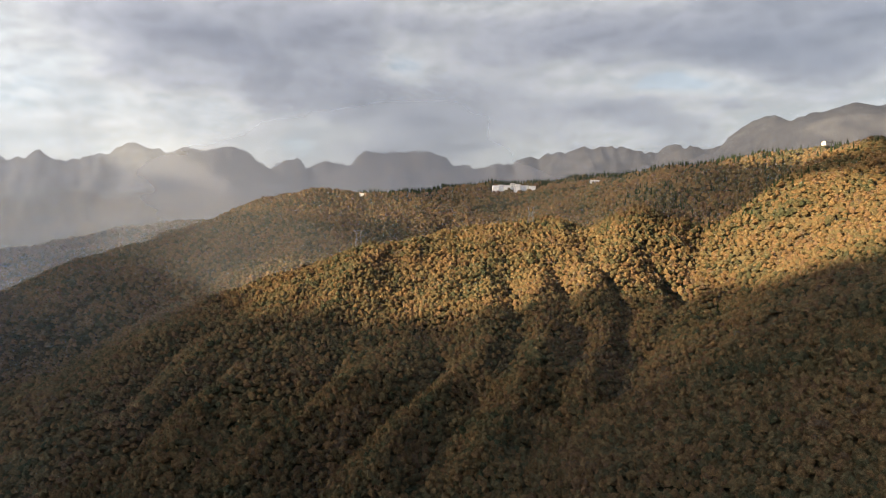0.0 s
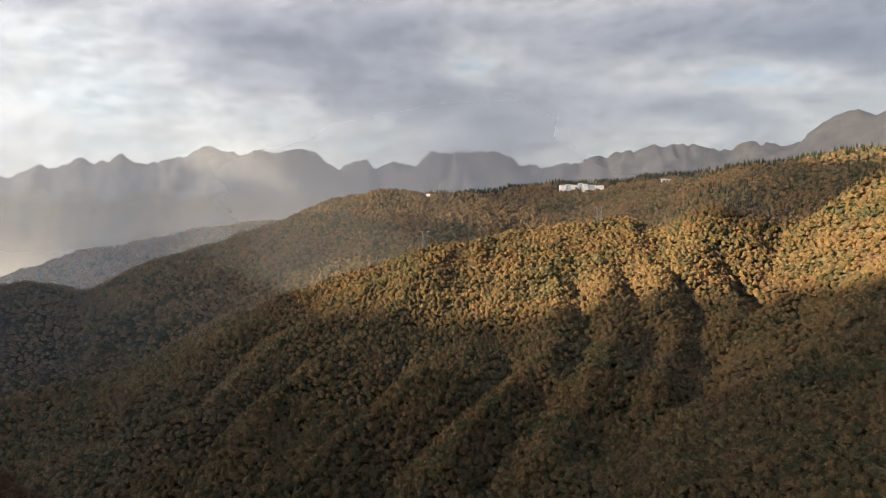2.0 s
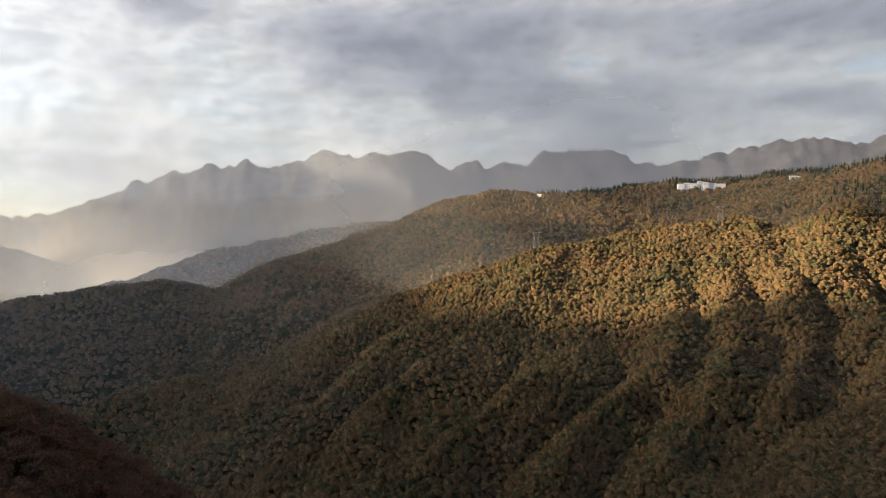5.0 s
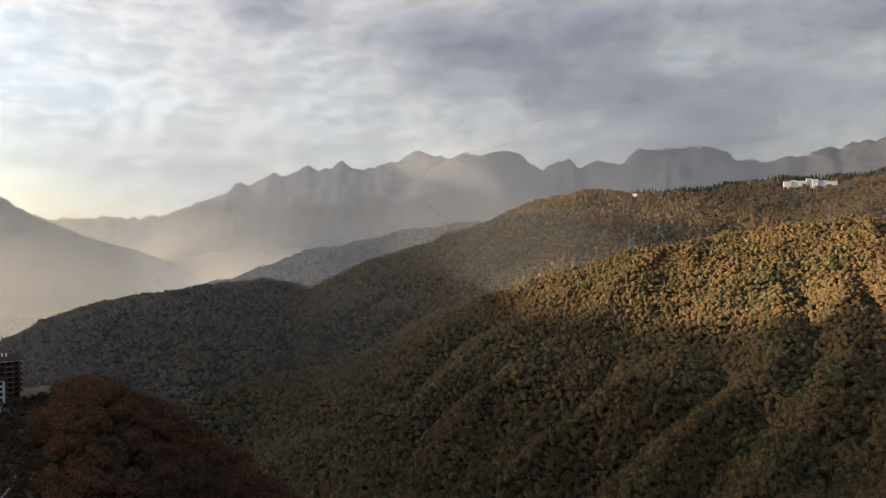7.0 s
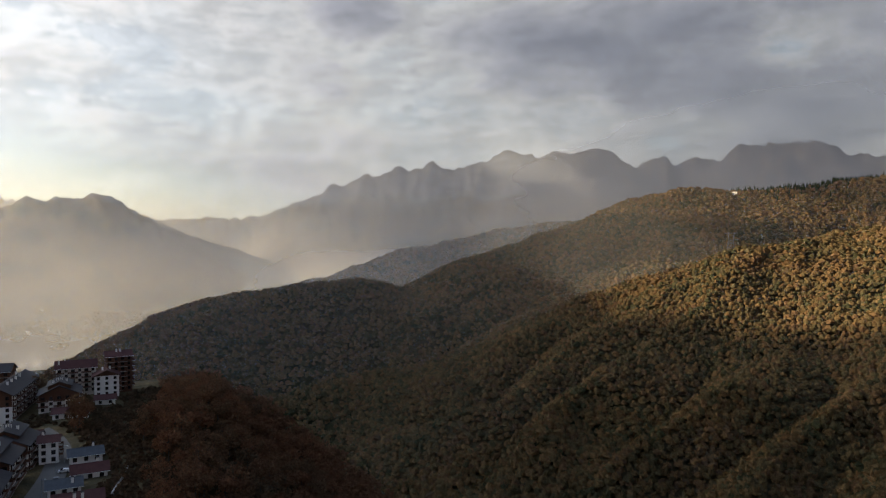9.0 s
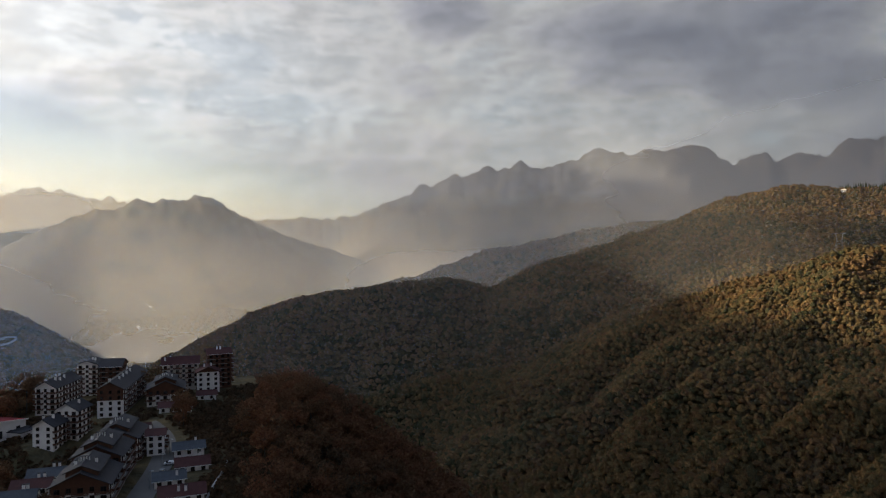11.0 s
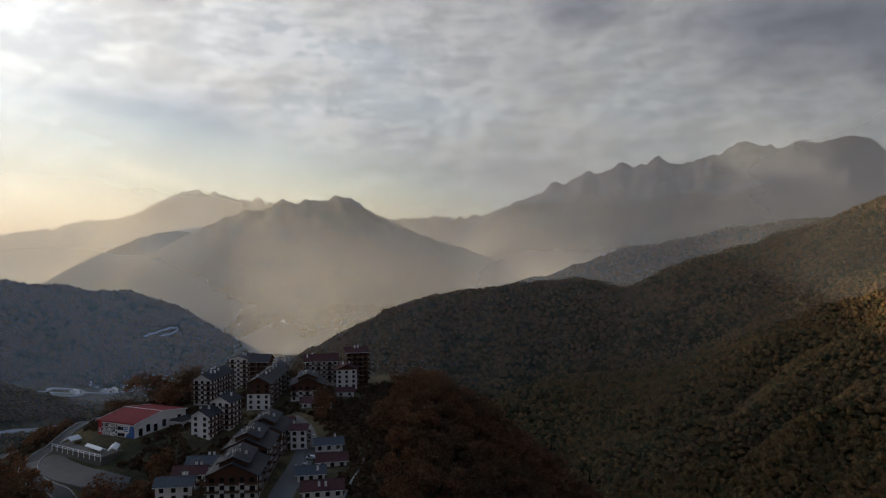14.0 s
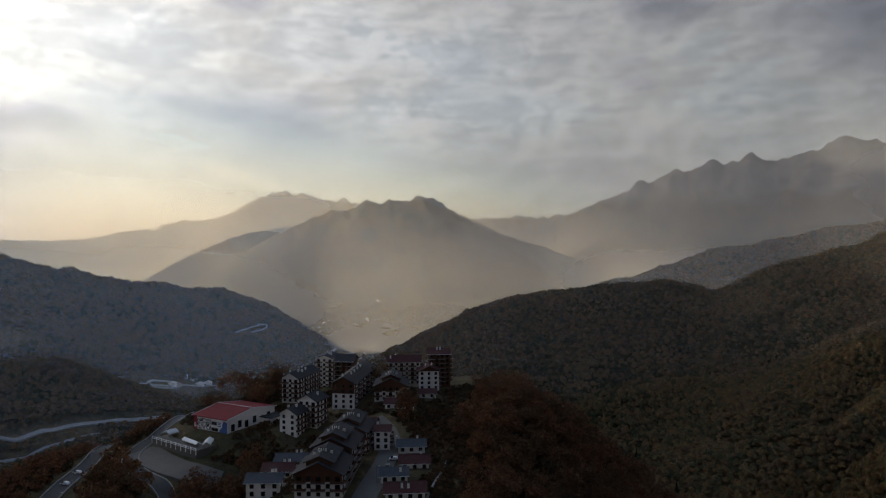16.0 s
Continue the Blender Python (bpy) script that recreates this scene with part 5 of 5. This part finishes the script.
# ---- trees of the village hill ----
def tree_meshes(seed, tall, leaves, lobes=7, spread=0.33):
    """Trunk with limbs, and a crown of leaf clumps gathered in lobes."""
    r = np.random.RandomState(seed)
    bm = bmesh.new()

    def limb(a, b, r0, r1, sides=6):
        a, b = Vector(a), Vector(b)
        d = (b - a).normalized()
        u = d.orthogonal().normalized()
        v = d.cross(u)
        lo = [bm.verts.new(a + (u * math.cos(2 * math.pi * i / sides) + v * math.sin(2 * math.pi * i / sides)) * r0) for i in range(sides)]
        hi = [bm.verts.new(b + (u * math.cos(2 * math.pi * i / sides) + v * math.sin(2 * math.pi * i / sides)) * r1) for i in range(sides)]
        for i in range(sides):
            bm.faces.new((lo[i], lo[(i + 1) % sides], hi[(i + 1) % sides], hi[i]))
    fork = Vector((r.uniform(-0.4, 0.4), r.uniform(-0.4, 0.4), tall * 0.42))
    limb((0, 0, -1.2), fork, 0.30, 0.2, 8)
    tip = Vector((r.uniform(-0.6, 0.6), r.uniform(-0.6, 0.6), tall * 0.86))
    limb(fork, tip, 0.2, 0.05)
    centres, sizes = [tip + Vector((0, 0, tall * 0.0))], [tall * 0.15]
    for i in range(lobes):
        a = 2 * math.pi * (i + r.uniform(-0.3, 0.3)) / lobes
        reach, up = tall * spread * r.uniform(0.5, 0.95), tall * r.uniform(0.42, 0.82)
        end = Vector((math.cos(a) * reach, math.sin(a) * reach, up))
        limb(fork.lerp(tip, r.uniform(0.0, 0.5)), end, 0.11, 0.03, 5)
        centres.append(end)
        sizes.append(tall * r.uniform(0.12, 0.19))
    trunk = bpy.data.meshes.new("trunk")
    bm.to_mesh(trunk)
    bm.free()
    trunk.materials.append(BARK)
    which = r.randint(0, len(centres), leaves)
    c = np.array([tuple(v) for v in centres])[which]
    d = r.normal(size=(leaves, 3))
    d /= np.linalg.norm(d, axis=1)[:, None]
    c = c + d * (np.array(sizes)[which] * r.uniform(0.35, 1.05, leaves) ** 0.6)[:, None] * np.array([1.15, 1.15, 0.9])
    n = r.normal(size=(leaves, 3)) + d * 0.9
    n /= np.linalg.norm(n, axis=1)[:, None]
    u = np.cross(n, r.normal(size=(leaves, 3)))
    u /= np.linalg.norm(u, axis=1)[:, None]
    v = np.cross(n, u)
    s = r.uniform(0.32, 0.75, leaves)[:, None] * tall / 15 * (520 / leaves) ** 0.4
    quads = np.stack([c + u * s, c + v * s * 0.8 + n * s * 0.3, c - u * s, c - v * s * 0.8 + n * s * 0.25], 1)
    return trunk, quads


def leaf_mesh(name, quads, material):
    ob = link_mesh(name, quads.reshape(-1, 3), np.arange(quads.shape[0] * 4).reshape(-1, 4), material)
    me = ob.data
    bpy.data.objects.remove(ob)
    return me


clear = [(o.matrix_basis.translation.x, o.matrix_basis.translation.y) for o in scene.objects if o.parent is None and o.get("category") in ("house", "chalet", "apartment block", "hotel", "hall", "terrace", "car", "tent")]
clear = [c for c in clear if math.hypot(*c) < 600]
houses = [(-242, 131, 48, 18, 21), (-261, 147, 48, 17, 20), (-283, 167, 48, 17, 20), (-364, 211, 46, 13, 54), (-404, 197, 38, 11, 29), (-430, 236, 40, 13, 14), (-353, 180, 34, 14, 16),
          (-420, 240, 46, 16, 14), (-356, 238, 54, 19, 20), (-400, 265, 55, 26, 13), (-371, 277, 56, 13, 15), (-375, 291, 60, 13, 13), (-377, 138.5, 24, 26, 37), (-375, 118, 16, 40, 16)]


def free_ground(x, y):
    ok = np.ones(len(x), bool)
    for cx, cy in clear:
        ok &= np.hypot(x - cx, y - cy) > 9.5
    for hx, hy, turn, w, d in houses:
        c, s = math.cos(radians(turn)), math.sin(radians(turn))
        a, b = (x - hx) * c + (y - hy) * s, -(x - hx) * s + (y - hy) * c
        ok &= ~((np.abs(a) < w / 2 + 4.5) & (b > -5) & (b < d + 4.5))
    for line, wide in (([(-205, 122), (-252, 164), (-297, 199), (-333, 212)], 9), ([(-440, 150), (-407, 126), (-392, 103), (-356, 98), (-326, 104), (-296, 74)], 8),
                       ([(-390, 106), (-352, 112), (-331, 126)], 12), ([(-430, 104), (-387, 80), (-351, 58), (-318, 38)], 8)):
        ok &= along(x, y, line) > wide
    return ok


SPINE = [(-90, -60), (-110, -40), (-200, 110), (-280, 210), (-352, 290), (-385, 325)]
kinds = [tree_meshes(300 + i, (15, 17, 13, 16, 18, 14)[i], 520) for i in range(6)]
near_kinds = [(t, leaf_mesh("crown", q, RUST)) for t, q in kinds]
x, y = scatter(150, 470, -8, 92, 7.6)
z = height(x, y)
d = along(x, y, SPINE)
ahead = (x - -110) * (365) - (y - -40) * (-275)
right = ahead > 0
ok = free_ground(x, y) & (z > 62)
# on the village side trees stand in clumps between the houses and on the outer banks
clump = np.zeros(len(x), bool)
for cx, cy, r in ((-314, 124, 26), (-330, 140, 12), (-440, 205, 30), (-462, 190, 30), (-312, 220, 7), (-322, 230, 5), (-412, 288, 16), (-388, 246, 6), (-300, 110, 12), (-268, 172, 4), (-405, 178, 9)):
    clump |= np.hypot(x - cx, y - cy) < r
clump |= (along(x, y, [(-300, 0), (-375, 90), (-392, 165), (-400, 215)]) > 48) & (d > 70) & (x < -390)
clump |= (x < -300) & (y < 132) & (rng.rand(len(x)) < 0.75)
clump &= np.hypot(x + 356, y - 132) > 11
clump |= (along(x, y, [(-480, 60), (-480, 140)]) < 60) | (along(x, y, [(-340, 20), (-420, 75), (-450, 110)]) < 14)
front = (np.hypot(x, y) < 262) & (np.degrees(np.arctan2(-x, y)) > 51.5)
yard = along(x, y, [(-205, 150), (-232, 178), (-262, 204)]) < 15
ok &= np.where(right, (d > 13) & ~front & ~yard, clump)
x, y, z, right, d = x[ok], y[ok], z[ok], right[ok], d[ok]
order = np.argsort(np.hypot(x + 290, y - 190))
single, rest = order[:300], order[300:]
for i in single:
    trunk, crown = near_kinds[rng.randint(6)]
    k = rng.uniform(0.62, 0.98) if right[i] else rng.uniform(0.7, 1.1) * (1.55 if math.hypot(x[i] + 448, y[i] - 200) < 36 else 1.0)
    ob = new("tree")
    ob.matrix_basis = pose(x[i], y[i], z[i], 0, 0, rng.uniform(0, 360)) @ Matrix.Diagonal((k, k, k, 1))
    tagged(ob, "autumn tree with thinning rust-brown leaves on the village hill", "tree", "trees of the village hill")
    shared("trunk", trunk, ob)
    shared("crown", crown, ob)
far_kinds = [tree_meshes(320 + i, 16, 80)[1] for i in range(6)]
pieces = []
for i in rest:
    q = far_kinds[rng.randint(6)]
    a, k = rng.uniform(0, 2 * np.pi), rng.uniform(0.65, 1.0) * (1.0 if right[i] else 1.45 if math.hypot(x[i] + 448, y[i] - 200) < 36 else 0.7)
    c, s = np.cos(a) * k, np.sin(a) * k
    pieces.append(np.stack([q[..., 0] * c - q[..., 1] * s + x[i], q[..., 0] * s + q[..., 1] * c + y[i], q[..., 2] * k * 1.0 - 1.5 + z[i]], -1))
quads = np.concatenate(pieces)
tagged(link_mesh("hillside_wood", quads.reshape(-1, 3), np.arange(len(quads) * 4).reshape(-1, 4), RUST), "dense rust-brown autumn wood on the steep hillside", "woods", kind="stuff")

# ---- undergrowth on the open banks of the village hill ----
x, y = scatter(170, 480, 20, 96, 3.3)
z = height(x, y)
ok = free_ground(x, y) & (along(x, y, SPINE) < 260) & (value_noise(x, y, 17, 2) > -0.75)
for hx, hy in clear:
    ok &= np.hypot(x - hx, y - hy) > 8
x, y, z = x[ok], y[ok], z[ok]
wide = rng.uniform(1.8, 4.6, len(x))
plant("undergrowth", [leafy_shape(90 + s, 9) for s in range(6)], x, y, z + wide * 0.15, wide, wide * 0.8, BUSH, "low brown autumn undergrowth on the village banks", "bushes")
